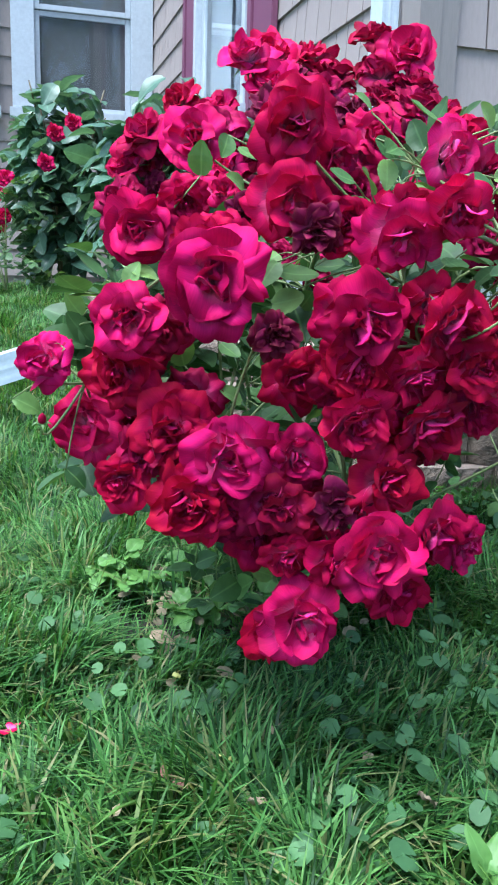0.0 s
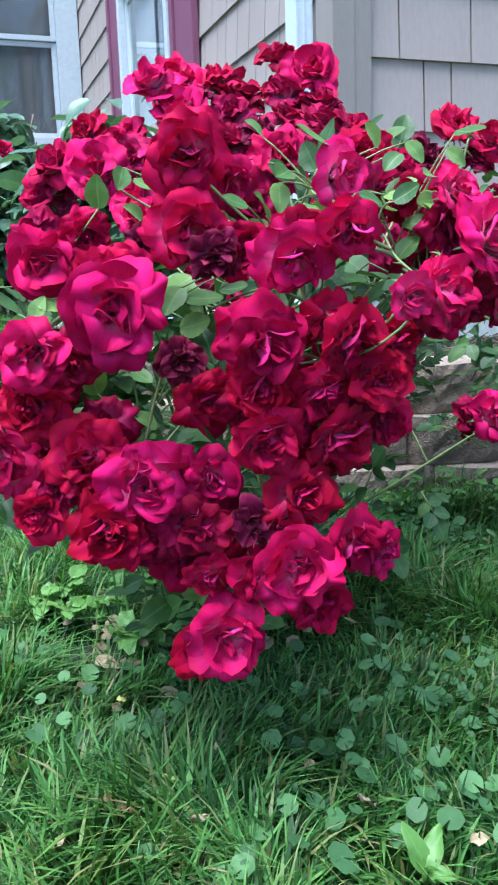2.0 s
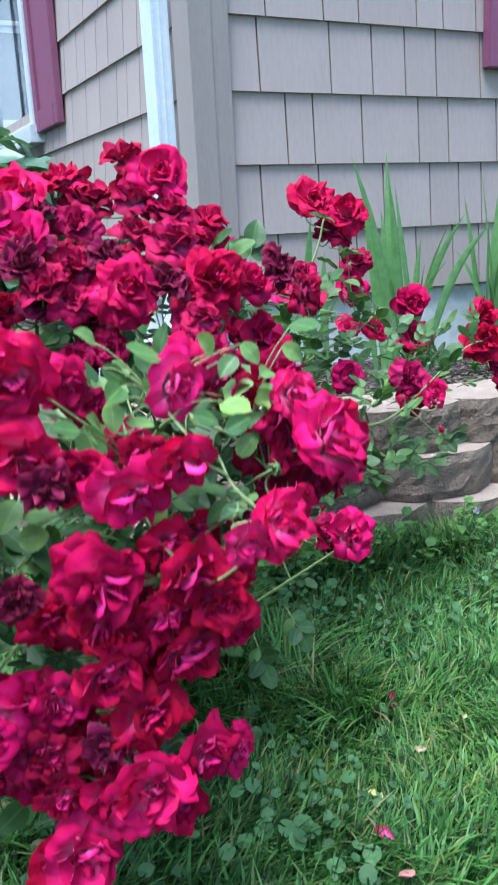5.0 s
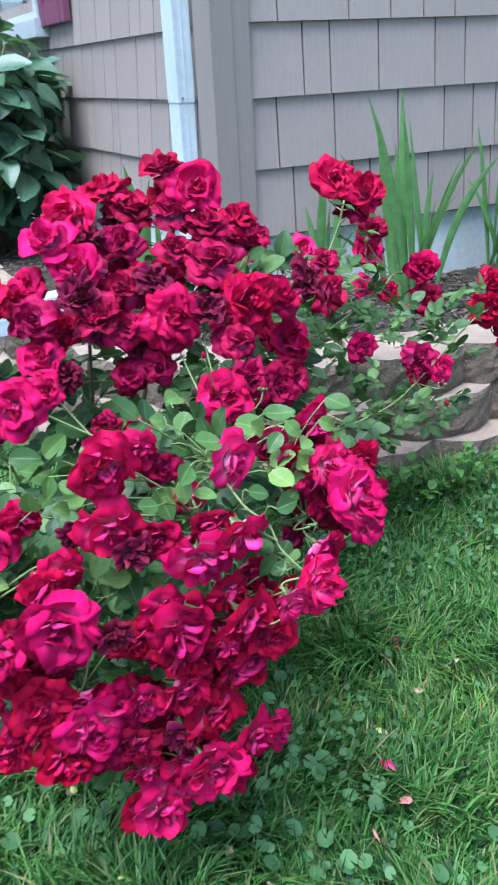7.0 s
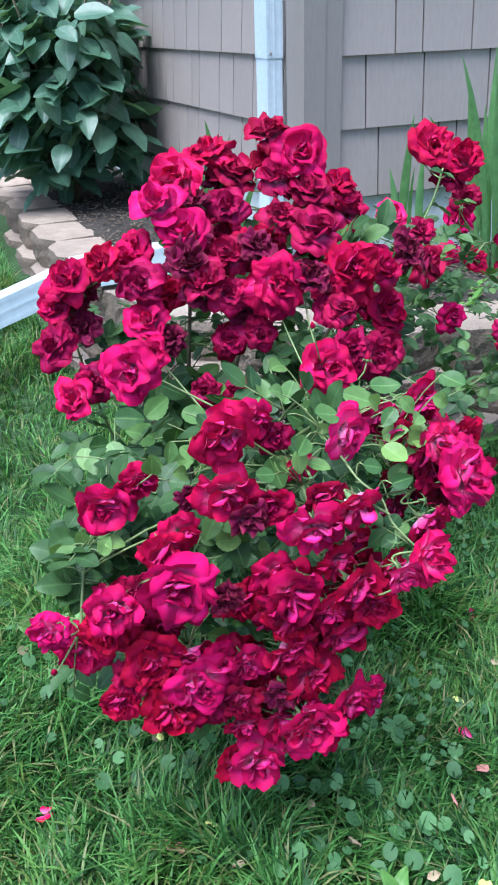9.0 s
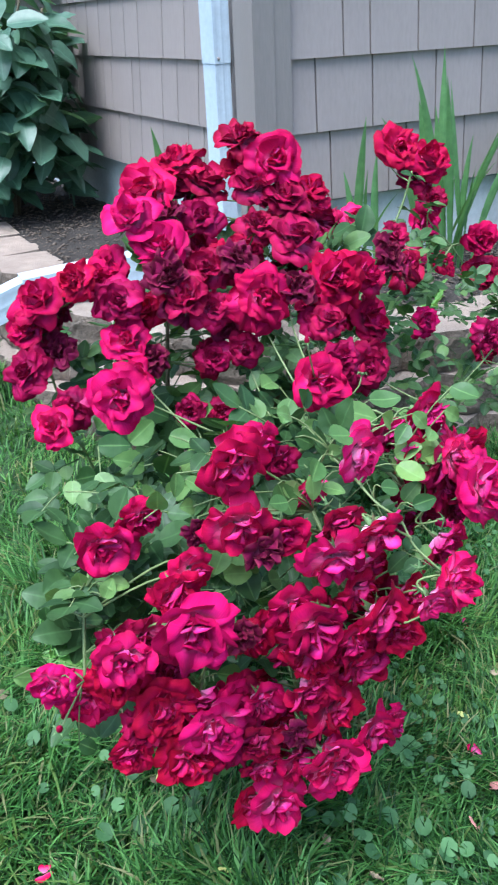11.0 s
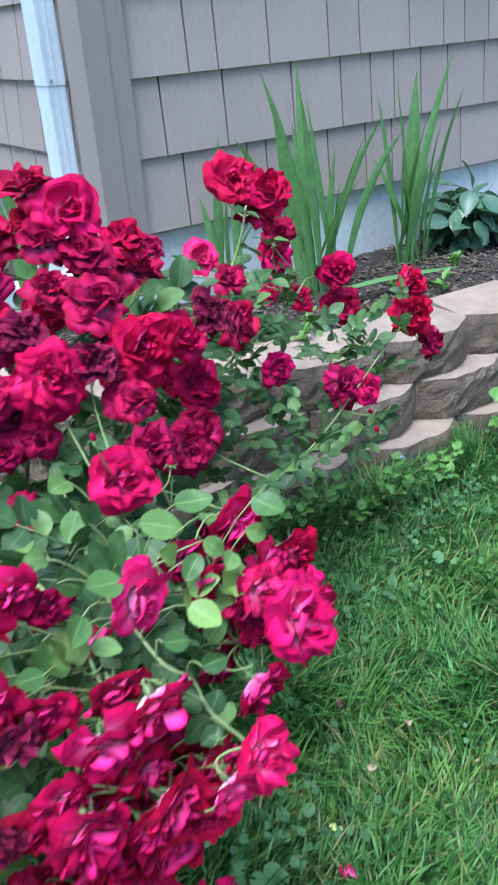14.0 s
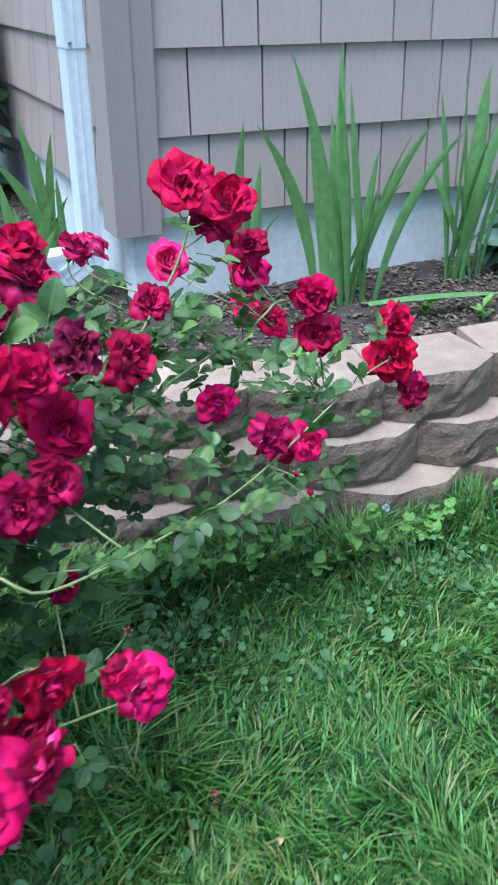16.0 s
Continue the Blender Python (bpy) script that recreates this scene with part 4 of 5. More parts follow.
def bud_mesh():
    s = Soup()
    v, f = tube([(0, 0, 0), (0, 0, 0.004), (0, 0, 0.012), (0, 0, 0.02), (0, 0, 0.024)], 0.004, 0.001, 8)
    prof = (0.45, 1.0, 1.15, 0.6, 0.1)
    for i in range(5):
        v[i * 8:(i + 1) * 8, :2] *= prof[i] * 0.0065 / max(1e-6, np.abs(v[i * 8:(i + 1) * 8, 0]).max())
    s.add(v, f, np.full((len(v), 2), 0.9), slot=1)
    v2 = v.copy()
    v2[:, 2] *= 0.45
    v2[:, :2] *= 0.98
    v2[:, 2] -= 0.001
    s.add(v2 * 1.06, f)
    for k in range(5):
        a = k * math.tau / 5
        def sep(u, q, a=a):
            r, z, w = 0.006 + 0.012 * q, 0.004 + 0.012 * q - 0.016 * q * q, 0.0028 * (1 - q) ** 0.7
            return (r * math.cos(a) - u * w * math.sin(a), r * math.sin(a) + u * w * math.cos(a), z)
        s.add(*sheet(3, 4, sep))
    return s.mesh("bud", [M_SEPAL, M_CRIMSON])


BUD = bud_mesh()
for x, y, z in ((0.134, 0.5, 0.351), (0.151, 0.5, 0.408), (0.517, 0.665, 0.608), (0.591, 0.66, 0.554), (1.033, 0.846, 0.41), (1.071, 0.872, 0.353), (0.767, 0.757, 0.316), (0.754, 0.687, 0.28)):
    d = Vector((rnd.uniform(-0.5, 0.3), rnd.uniform(-0.6, 0.2), rnd.uniform(0.2, 1)))
    ob = part("bud", BUD, bush, "unopened rose bud with spread sepals", facing(Vector((x, y, z)) - BASE, d, rnd.uniform(0, 6), rnd.uniform(0.42, 0.62)))
    near = min([q for c in CANES for q in c[6:]] + [b - w * 0.05 for b, w, _ in PLACED], key=lambda q: (q - Vector((x, y, z - 0.03))).length)
    v, f = tube([q - BASE for q in curve(near, Vector((x, y, z)) - d.normalized() * 0.04, (x, y, z), 6)], 0.0012, 0.001, 5)
    ss = Soup()
    ss.add(v, f)
    part("bud_stalk", ss.mesh("bud_stalk", [M_CANE]), bush)


for x, y, z in ((0.487, 0.38, 0.474), (0.462, 0.38, 0.464), (0.465, 0.36, 0.461), (0.487, 0.36, 0.475), (0.467, 0.39, 0.48), (0.412, 0.42, 0.517), (0.404, 0.45, 0.539), (0.407, 0.43, 0.514), (0.45, 0.43, 0.52), (0.52, 0.42, 0.5), (1.09, 1.15, 0.56), (1.16, 1.17, 0.52), (1.15, 1.16, 0.49), (1.05, 1.1, 0.62)):
    d = Vector((rnd.uniform(-0.4, 0.5), rnd.uniform(-0.8, 0.1), rnd.uniform(-0.2, 0.7))).normalized()
    tip = Vector((x, y, z))
    part("spent_calyx", CALYX, bush, "pale green calyx left after the petals fell", facing(tip - BASE, d, rnd.uniform(0, 6), rnd.uniform(0.02, 0.03)))
    near = min((q for c in CANES for q in c[8:]), key=lambda q: (q - tip + Vector((0, -0.04, 0.04))).length)
    ss = Soup()
    ss.add(*tube([q - BASE for q in curve(near, tip - d * 0.05, tip - d * 0.007, 7)], 0.0013, 0.001, 5))
    part("flower_stalk", ss.mesh("flower_stalk", [M_CANE]), bush)


def clear(p, way):
    """Whether a leaf from p along way leaves every bloom's face open."""
    for k in (0.03, 0.075, 0.11):
        q = p + way.normalized() * k
        for b, w, size in PLACED:
            d = q - b
            a = d.dot(w)
            if -0.035 < a < 0.14 and (d - w * a).length < size * 0.62:
                return False
    return True


def put_leaf(p, way, single=True, pool=None):
    """A compound leaf at p that grows along way, its face up and outwards."""
    x = Vector(way).normalized()
    up = Vector((rnd.uniform(-0.4, 0.4), -0.35 + rnd.uniform(-0.4, 0.4), 1)).normalized()
    y = up.cross(x).normalized()
    z = x.cross(y)
    m = Matrix((x, y, z)).transposed().to_4x4()
    m.translation = Vector(p) - BASE
    m = m @ Matrix.Scale(rnd.uniform(0.58, 0.85) * (0.82 if p.x > 0.74 else 1.0), 4)
    me = rnd.choice(LEAVES)
    if single:
        part("rose_leaf", me, bush, "", m)
    else:
        pool.append((me, m))


SPOTS = []
for n, c in enumerate(CANES):
    for q in c[5:]:
        for _ in range(1 if n in (8, 9, 10, 11, 14) else 2):
            way = Vector((rnd.uniform(-1, 1), rnd.uniform(-1, 0.7), rnd.uniform(-0.3, 0.7))).normalized()
            SPOTS.append((q + way * rnd.uniform(0.0, 0.045), way))
for _ in range(60):
    a, b = rnd.uniform(0, math.tau), rnd.uniform(-1, 0.8)
    d = Vector((math.cos(a) * math.sqrt(1 - b * b), math.sin(a) * math.sqrt(1 - b * b), b))
    k = rnd.uniform(0.55, 0.95)
    SPOTS.append((Vector((0.35 + 0.19 * d.x * k, 0.58 + 0.14 * d.y * k, 0.38 + 0.15 * d.z * k)), d + Vector((0, -0.3, 0))))
for _ in range(170):
    a, b = rnd.uniform(0, math.tau), rnd.uniform(-1, 1)
    d = Vector((math.cos(a) * math.sqrt(1 - b * b), math.sin(a) * math.sqrt(1 - b * b), b))
    k = rnd.uniform(0.5, 0.95)
    SPOTS.append((Vector((0.58 + 0.27 * d.x * k, 0.93 + 0.1 * d.y * k, 0.54 + 0.15 * d.z * k)), d + Vector((0, -0.4, 0))))
for _ in range(50):
    a, b = rnd.uniform(0, math.tau), rnd.uniform(-1, 1)
    d = Vector((math.cos(a) * math.sqrt(1 - b * b), math.sin(a) * math.sqrt(1 - b * b), b))
    k = rnd.uniform(0.4, 1)
    SPOTS.append((Vector((0.52 + 0.22 * d.x * k, 0.98 + 0.08 * d.y * k, 0.6 + 0.07 * d.z * k)), d + Vector((0, -0.4, 0))))
for _ in range(45):
    SPOTS.append((Vector((rnd.uniform(0.27, 0.42), rnd.uniform(0.66, 0.9), rnd.uniform(0.08, 0.38))), Vector((rnd.uniform(-1, 0.4), rnd.uniform(-1, 0), rnd.uniform(0, 0.7)))))
for _ in range(165):
    t = rnd.random()
    SPOTS.append((Vector((0.74 + 0.46 * t, 1.06 + rnd.uniform(-0.1, 0.12), 0.42 + rnd.uniform(-0.17, 0.13) - 0.05 * t)), Vector((rnd.uniform(-0.4, 1), rnd.uniform(-1, 0.3), rnd.uniform(-0.2, 0.7)))))
for _ in range(25):
    SPOTS.append((Vector((rnd.uniform(0.2, 0.34), rnd.uniform(0.62, 0.74), rnd.uniform(0.44, 0.52))), Vector((rnd.uniform(-1, 0.6), rnd.uniform(-1, 0.3), rnd.uniform(0, 0.5)))))
for _ in range(80):
    SPOTS.append((Vector((rnd.gauss(0.66, 0.08), rnd.gauss(1.02, 0.06), rnd.uniform(0.03, 0.4))), Vector((rnd.uniform(-0.5, 1), rnd.uniform(-1, 0.2), rnd.uniform(-0.2, 0.6)))))
for _ in range(36):
    SPOTS.append((Vector((rnd.uniform(0.18, 0.27), rnd.uniform(0.56, 0.63), rnd.uniform(0.34, 0.42))), Vector((rnd.uniform(-1, 0.3), rnd.uniform(-1, 0.2), rnd.uniform(-0.1, 0.6)))))
for _ in range(70):
    SPOTS.append((Vector((rnd.uniform(0.82, 1.1), rnd.uniform(1.1, 1.24), rnd.uniform(0.4, 0.58))), Vector((rnd.uniform(-0.6, 1), rnd.uniform(-1, 0.3), rnd.uniform(-0.2, 0.7)))))


def inside(p, way):
    """Whether a leaf's tip stays within the bush's outline."""
    t = p + way.normalized() * 0.075
    far = p + way.normalized() * 0.12
    if (p.z > 0.56 and p.x < 0.42) or (far.z > 0.6 and far.x < 0.4) or (far.z > 0.5 and far.x < 0.24):
        return False
    if far.x > 0.56 and far.y < 0.62 and p.z < 0.6:
        return False
    return t.x > 0.14 and not (t.y < 0.52 and t.x > 0.58) and not (t.y < 0.46 and t.z < 0.27) and not (t.y < 0.42 and t.z < 0.47)


SINGLES = [mesh_of("rose_leaflet", *leaflet(0.044, 0.033, 700 + k)[:2], [M_ROSE_LEAFLET], leaflet(0.044, 0.033, 700 + k)[2]) for k in range(8)]


def outer_leaves(*rows):
    """Leaflets on the outside of the bush: each row the place of a leaflet's middle and its length."""
    for x, y, z, long in rows:
        if x > 0.55 and z < 0.5:
            continue
        if x < 0.27 and y == 0.5 and 0.39 < z < 0.51:
            x, y, z = x + 0.014, 0.575, z - 0.057
        way = Vector((rnd.uniform(-1, 1), rnd.uniform(-0.7, 0.1), rnd.uniform(-0.6, 0.7))).normalized()
        up = Vector((rnd.uniform(-0.4, 0.4), -0.75 + rnd.uniform(-0.3, 0.3), rnd.uniform(0.3, 1))).normalized()
        side = up.cross(way).normalized()
        k = max(long * 0.88, 0.022) / 0.044
        m = Matrix((way, side, way.cross(side))).transposed().to_4x4()
        foot = Vector((x, y + 0.012, z)) - way * 0.022 * k
        m.translation = foot - BASE
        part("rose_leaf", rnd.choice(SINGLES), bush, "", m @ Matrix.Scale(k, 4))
        near = min((q for c in CANES for q in c[5:]), key=lambda q: (q - foot).length)
        ss = Soup()
        ss.add(*tube([q - BASE for q in curve(near, (near + foot) / 2 + Vector((0, 0.01, 0.012)), foot, 5)], 0.001, 0.0007, 5))
        part("leaf_stalk", ss.mesh("leaf_stalk", [M_CANE]), bush)


outer_leaves((0.428, 0.455, 0.596, 0.037), (0.402, 0.455, 0.567, 0.031), (0.422, 0.455, 0.542, 0.027), (0.4, 0.455, 0.55, 0.027), (0.261, 0.5, 0.558, 0.031), (0.28, 0.5, 0.568, 0.022), (0.3, 0.5, 0.562, 0.025), (0.291, 0.5, 0.542, 0.023), (0.402, 0.5, 0.525, 0.028), (0.392, 0.5, 0.513, 0.024), (0.343, 0.5, 0.469, 0.042), (0.338, 0.5, 0.448, 0.035), (0.355, 0.5, 0.45, 0.026), (0.409, 0.5, 0.459, 0.039), (0.446, 0.5, 0.449, 0.03), (0.315, 0.5, 0.392, 0.026), (0.373, 0.5, 0.476, 0.029), (0.328, 0.5, 0.429, 0.028), (0.25, 0.52, 0.406, 0.036), (0.266, 0.52, 0.381, 0.029))
outer_leaves((0.239, 0.52, 0.373, 0.031), (0.288, 0.52, 0.346, 0.029), (0.273, 0.52, 0.361, 0.024), (0.219, 0.52, 0.469, 0.021), (0.21, 0.52, 0.467, 0.021), (0.293, 0.52, 0.404, 0.024), (0.303, 0.52, 0.37, 0.024), (0.279, 0.52, 0.424, 0.024), (0.307, 0.5, 0.197, 0.035), (0.283, 0.5, 0.192, 0.027), (0.271, 0.5, 0.225, 0.025), (0.322, 0.5, 0.209, 0.025), (0.398, 0.5, 0.189, 0.026), (0.161, 0.5, 0.303, 0.021), (0.483, 0.455, 0.599, 0.028), (0.524, 0.455, 0.587, 0.017), (0.502, 0.455, 0.578, 0.026), (0.537, 0.455, 0.568, 0.022), (0.509, 0.455, 0.559, 0.031), (0.497, 0.455, 0.542, 0.029))
outer_leaves((0.526, 0.455, 0.528, 0.027), (0.578, 0.455, 0.603, 0.035), (0.565, 0.455, 0.583, 0.025), (0.535, 0.455, 0.546, 0.02), (0.517, 0.455, 0.509, 0.029), (0.394, 0.5, 0.519, 0.039), (0.419, 0.5, 0.575, 0.029), (0.398, 0.5, 0.61, 0.026), (0.411, 0.5, 0.452, 0.035), (0.451, 0.5, 0.359, 0.026), (0.319, 0.5, 0.471, 0.033), (0.289, 0.5, 0.369, 0.028), (0.415, 0.5, 0.503, 0.025), (0.474, 0.533, 0.545, 0.035), (0.537, 0.572, 0.545, 0.047), (0.58, 0.588, 0.545, 0.042), (0.573, 0.548, 0.545, 0.031), (0.491, 0.706, 0.545, 0.041), (0.47, 0.624, 0.545, 0.035), (0.498, 0.434, 0.545, 0.035))
outer_leaves((0.542, 0.459, 0.545, 0.034), (0.477, 0.387, 0.545, 0.025), (0.466, 0.423, 0.545, 0.026), (0.472, 0.573, 0.545, 0.03), (0.422, 0.622, 0.545, 0.031), (0.388, 0.461, 0.545, 0.031), (0.361, 0.455, 0.545, 0.026), (0.298, 0.871, 0.48, 0.044), (0.315, 0.84, 0.48, 0.044), (0.355, 0.795, 0.48, 0.046), (0.313, 0.725, 0.48, 0.046), (0.35, 0.702, 0.48, 0.05), (0.335, 0.635, 0.48, 0.037), (0.252, 0.717, 0.48, 0.039), (0.269, 0.691, 0.48, 0.035), (0.231, 0.694, 0.48, 0.031), (0.301, 0.642, 0.48, 0.037), (0.375, 0.686, 0.48, 0.04), (0.391, 0.744, 0.48, 0.042))
outer_leaves((0.311, 0.778, 0.48, 0.045), (0.393, 0.839, 0.48, 0.045), (0.45, 0.802, 0.48, 0.045), (0.432, 0.717, 0.48, 0.042), (0.488, 0.864, 0.48, 0.047), (0.458, 0.873, 0.48, 0.047), (0.151, 0.5, 0.495, 0.03), (0.143, 0.5, 0.476, 0.025), (0.183, 0.5, 0.504, 0.03), (0.168, 0.5, 0.433, 0.028), (0.187, 0.5, 0.451, 0.028), (0.213, 0.5, 0.466, 0.029), (0.225, 0.5, 0.448, 0.029), (0.234, 0.5, 0.477, 0.031), (0.262, 0.5, 0.505, 0.029), (0.112, 0.5, 0.409, 0.031), (0.398, 0.5, 0.489, 0.039), (0.348, 0.5, 0.432, 0.043), (0.377, 0.5, 0.424, 0.035), (0.428, 0.5, 0.404, 0.036))
outer_leaves((0.281, 0.5, 0.334, 0.029), (0.319, 0.5, 0.323, 0.036), (0.351, 0.5, 0.279, 0.031), (0.29, 0.5, 0.196, 0.037), (0.482, 0.5, 0.386, 0.031), (0.207, 0.5, 0.436, 0.032), (0.238, 0.5, 0.402, 0.033))
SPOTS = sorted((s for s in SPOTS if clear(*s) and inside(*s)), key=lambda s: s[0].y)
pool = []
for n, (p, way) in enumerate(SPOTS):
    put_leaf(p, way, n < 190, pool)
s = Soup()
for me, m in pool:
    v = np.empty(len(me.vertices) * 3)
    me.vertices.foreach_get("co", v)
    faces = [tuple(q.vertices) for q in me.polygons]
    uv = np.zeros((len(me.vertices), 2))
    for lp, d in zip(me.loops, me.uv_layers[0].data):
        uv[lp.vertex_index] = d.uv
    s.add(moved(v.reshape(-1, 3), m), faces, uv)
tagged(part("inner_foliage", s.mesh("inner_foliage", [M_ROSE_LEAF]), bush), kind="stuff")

# ---- irises ----
def blade(length, width, bend, seed):
    """A sword leaf that rises along +z and bends towards +x."""
    k = random.Random(seed).uniform(0, 9)
    def place(u, v):
        w = width / 2 * (0.55 + 0.9 * v * (1 - v)) * (1 if v < 0.7 else max(0.02, 1 - (v - 0.7) / 0.3) ** 0.7)
        a = bend * v
        x = length * v * math.sin(a) * 0.8
        z = length * v * math.cos(a * 0.8)
        return (x + abs(u) * w * 0.25, u * w, z + 0.004 * noise.noise((u, v * 4, k)))
    return sheet(3, 11, place)


def sword(tip, width, seed):
    """A sword leaf from near the origin to tip, folded along its midrib, its flat side towards the lawn."""
    q = random.Random(seed)
    tip = Vector(tip)
    foot = Vector((q.uniform(-0.045, 0.045) + tip.x * 0.1, q.uniform(-0.03, 0.03), -0.02))
    mid = foot.lerp(tip, 0.5) + Vector((-tip.x * 0.22, 0, 0.04 + abs(tip.x) * 0.1))
    line = curve(foot, mid, tip, 13)
    turn = q.uniform(-0.7, 0.7)
    across = Vector((math.cos(turn), math.sin(turn), 0))
    def place(u, v):
        w = width / 2 * (0.35 + 0.7 * min(1, v / 0.4)) * (1 if v < 0.55 else max(0.015, 1 - ((v - 0.55) / 0.45) ** 1.6))
        c = line[round(v * 12)]
        d = (line[min(12, round(v * 12) + 1)] - line[max(0, round(v * 12) - 1)]).normalized()
        a = (across - d * across.dot(d)).normalized()
        return c + a * u * w + d.cross(a) * abs(u) * w * 0.3
    return sheet(3, 13, place)


def iris_plant(x, y, z, tips, seed, extra=0, tall=0.45):
    """A fan of sword leaves: the leading ones by their tips, lower ones between them."""
    t = thing("iris_plant", "clump of upright green sword-shaped iris leaves", "plant", (x, y, z), "irises by the house")
    rng = random.Random(seed)
    tips = [Vector((dx, rng.uniform(-0.05, 0.05), dz)) for dx, dz in tips]
    for n in range(extra):
        dz = tall * rng.uniform(0.45, 1.0)
        tips.append(Vector((dz * rng.uniform(-0.3, 0.35), rng.uniform(-0.07, 0.07), dz)))
    for n, tip in enumerate(tips):
        v, f, uv = sword(tip, rng.uniform(0.022, 0.038) * (0.75 if tip.z < 0.3 else 1), seed * 50 + n)
        part("sword_leaf", mesh_of("sword_leaf", v, f, [M_IRIS], uv), t)
    return t


iris_plant(1.61, 1.69, 0.28, [(-0.18, 0.57), (-0.02, 0.58), (0.0, 0.5), (0.2, 0.42), (0.31, 0.385), (-0.24, 0.43), (0.08, 0.36), (-0.1, 0.46), (-0.07, 0.52), (0.12, 0.3), (-0.04, 0.44)], 1, 6, 0.42)
iris_plant(1.975, 1.72, 0.28, [(-0.085, 0.47), (-0.02, 0.53), (0.1, 0.56), (0.155, 0.47), (0.155, 0.29), (-0.13, 0.32), (0.03, 0.52), (-0.05, 0.42), (0.07, 0.4)], 2, 6, 0.38)
iris_plant(1.36, 1.74, 0.28, [(0.01, 0.43), (-0.05, 0.3), (0.06, 0.34)], 5, 3, 0.3)
iris_plant(1.03, 2.28, 0.28, [(-0.05, 0.4), (0.04, 0.35), (-0.12, 0.3)], 3, 5, 0.33)
iris_plant(0.93, 1.9, 0.28, [(0.05, 0.3), (-0.08, 0.36)], 4, 3, 0.3)
v, f, uv = blade(0.37, 0.044, 0.12, 99)
fallen = tagged(new("fallen_leaf", mesh_of("fallen_leaf", v, f, [M_IRIS], uv)), "bent green iris leaf lying on the soil", "leaf")
fallen.matrix_basis = pose(1.6, 1.575, 0.325, 0, 86, -9)


# ---- broad-leaved shrubs ----
def broad_leaf(seed, length=0.125, width=0.085):
    rng = random.Random(seed)
    bow, fold, k = rng.uniform(0.0, 0.35), rng.uniform(0.1, 0.3), rng.uniform(0, 9)
    def place(u, v):
        w = width / 2 * math.sin(math.pi * (0.03 + 0.95 * v) ** 0.8) ** 0.8
        return (length * v, u * w, abs(u) * w * fold - bow * length * v * v + 0.006 * noise.noise((u * 2 + k, v * 4, k)))
    return sheet(5, 9, place)


BROAD = []
for k in range(8):
    v, f, uv = broad_leaf(k)
    BROAD.append(mesh_of("broad_leaf", v, f, [M_SHRUB], uv))


def shrub(x, y, z, rx, ry, h, count, seed, label, size=1.0, inner=0):
    t = thing("shrub", label, "shrub", (x, y, z), "shrubs along the house")
    rng = random.Random(seed)
    for n in range(7):
        a = rng.uniform(0, math.tau)
        s = Soup()
        s.add(*tube(curve((0.03 * math.cos(a), 0.03 * math.sin(a), -0.02), (rx * 0.3 * math.cos(a), ry * 0.3 * math.sin(a), h * 0.6), (rx * 0.75 * math.cos(a), ry * 0.75 * math.sin(a), h * rng.uniform(0.75, 0.95)), 8), min(0.009, 0.012 * h), min(0.004, 0.006 * h), 6))
        part("branch", s.mesh("branch", [M_OLD_CANE]), t)
    for n in range(count):
        a, b = rng.uniform(0, math.tau), rng.uniform(-0.9, 1)
        k = rng.uniform(0.55, 1.0) ** 0.6
        lump = 1 + 0.25 * noise.noise((math.cos(a) * 2 + seed, math.sin(a) * 2, b * 2))
        d = Vector((math.cos(a) * math.sqrt(1 - b * b), math.sin(a) * math.sqrt(1 - b * b), b))
        p = Vector((rx * d.x * k * lump, ry * d.y * k * lump, h * 0.52 + h * 0.48 * d.z * k * lump))
        flat = Vector((d.x, d.y, 0)) + Vector((rng.uniform(-0.7, 0.7), rng.uniform(-0.7, 0.7), 0))
        out = (flat + Vector((0, 0, rng.uniform(-0.9, 0.35)))).normalized()
        y_ = (Vector((d.x * 0.8, d.y * 0.8, 0.8)) + Vector((rng.uniform(-0.3, 0.3), rng.uniform(-0.3, 0.3), 0))).cross(out).normalized()
        m = Matrix((out, y_, out.cross(y_))).transposed().to_4x4()
        m.translation = p
        part("broad_leaf", BROAD[rng.randrange(8)], t, "", m @ Matrix.Scale(size * rng.uniform(0.7, 1.2), 4))
    if inner:
        s = Soup()
        for n in range(inner):
            a, b, k = rng.uniform(0, math.tau), rng.uniform(-0.95, 1), rng.uniform(0.3, 0.9)
            d = Vector((math.cos(a) * math.sqrt(1 - b * b), math.sin(a) * math.sqrt(1 - b * b), b))
            v, f, uv = broad_leaf(900 + n % 20, 0.12 * size, 0.07 * size)
            m = Matrix.Translation((rx * d.x * k, ry * d.y * k, h * 0.52 + h * 0.5 * d.z * k)) @ pose(0, 0, 0, rng.uniform(-30, 30), rng.uniform(-10, 60), rng.uniform(0, 360))
            s.add(moved(v, m), f, uv)
        tagged(part("inner_leaves", s.mesh("inner_leaves", [M_SHRUB]), t), kind="stuff")
    return t


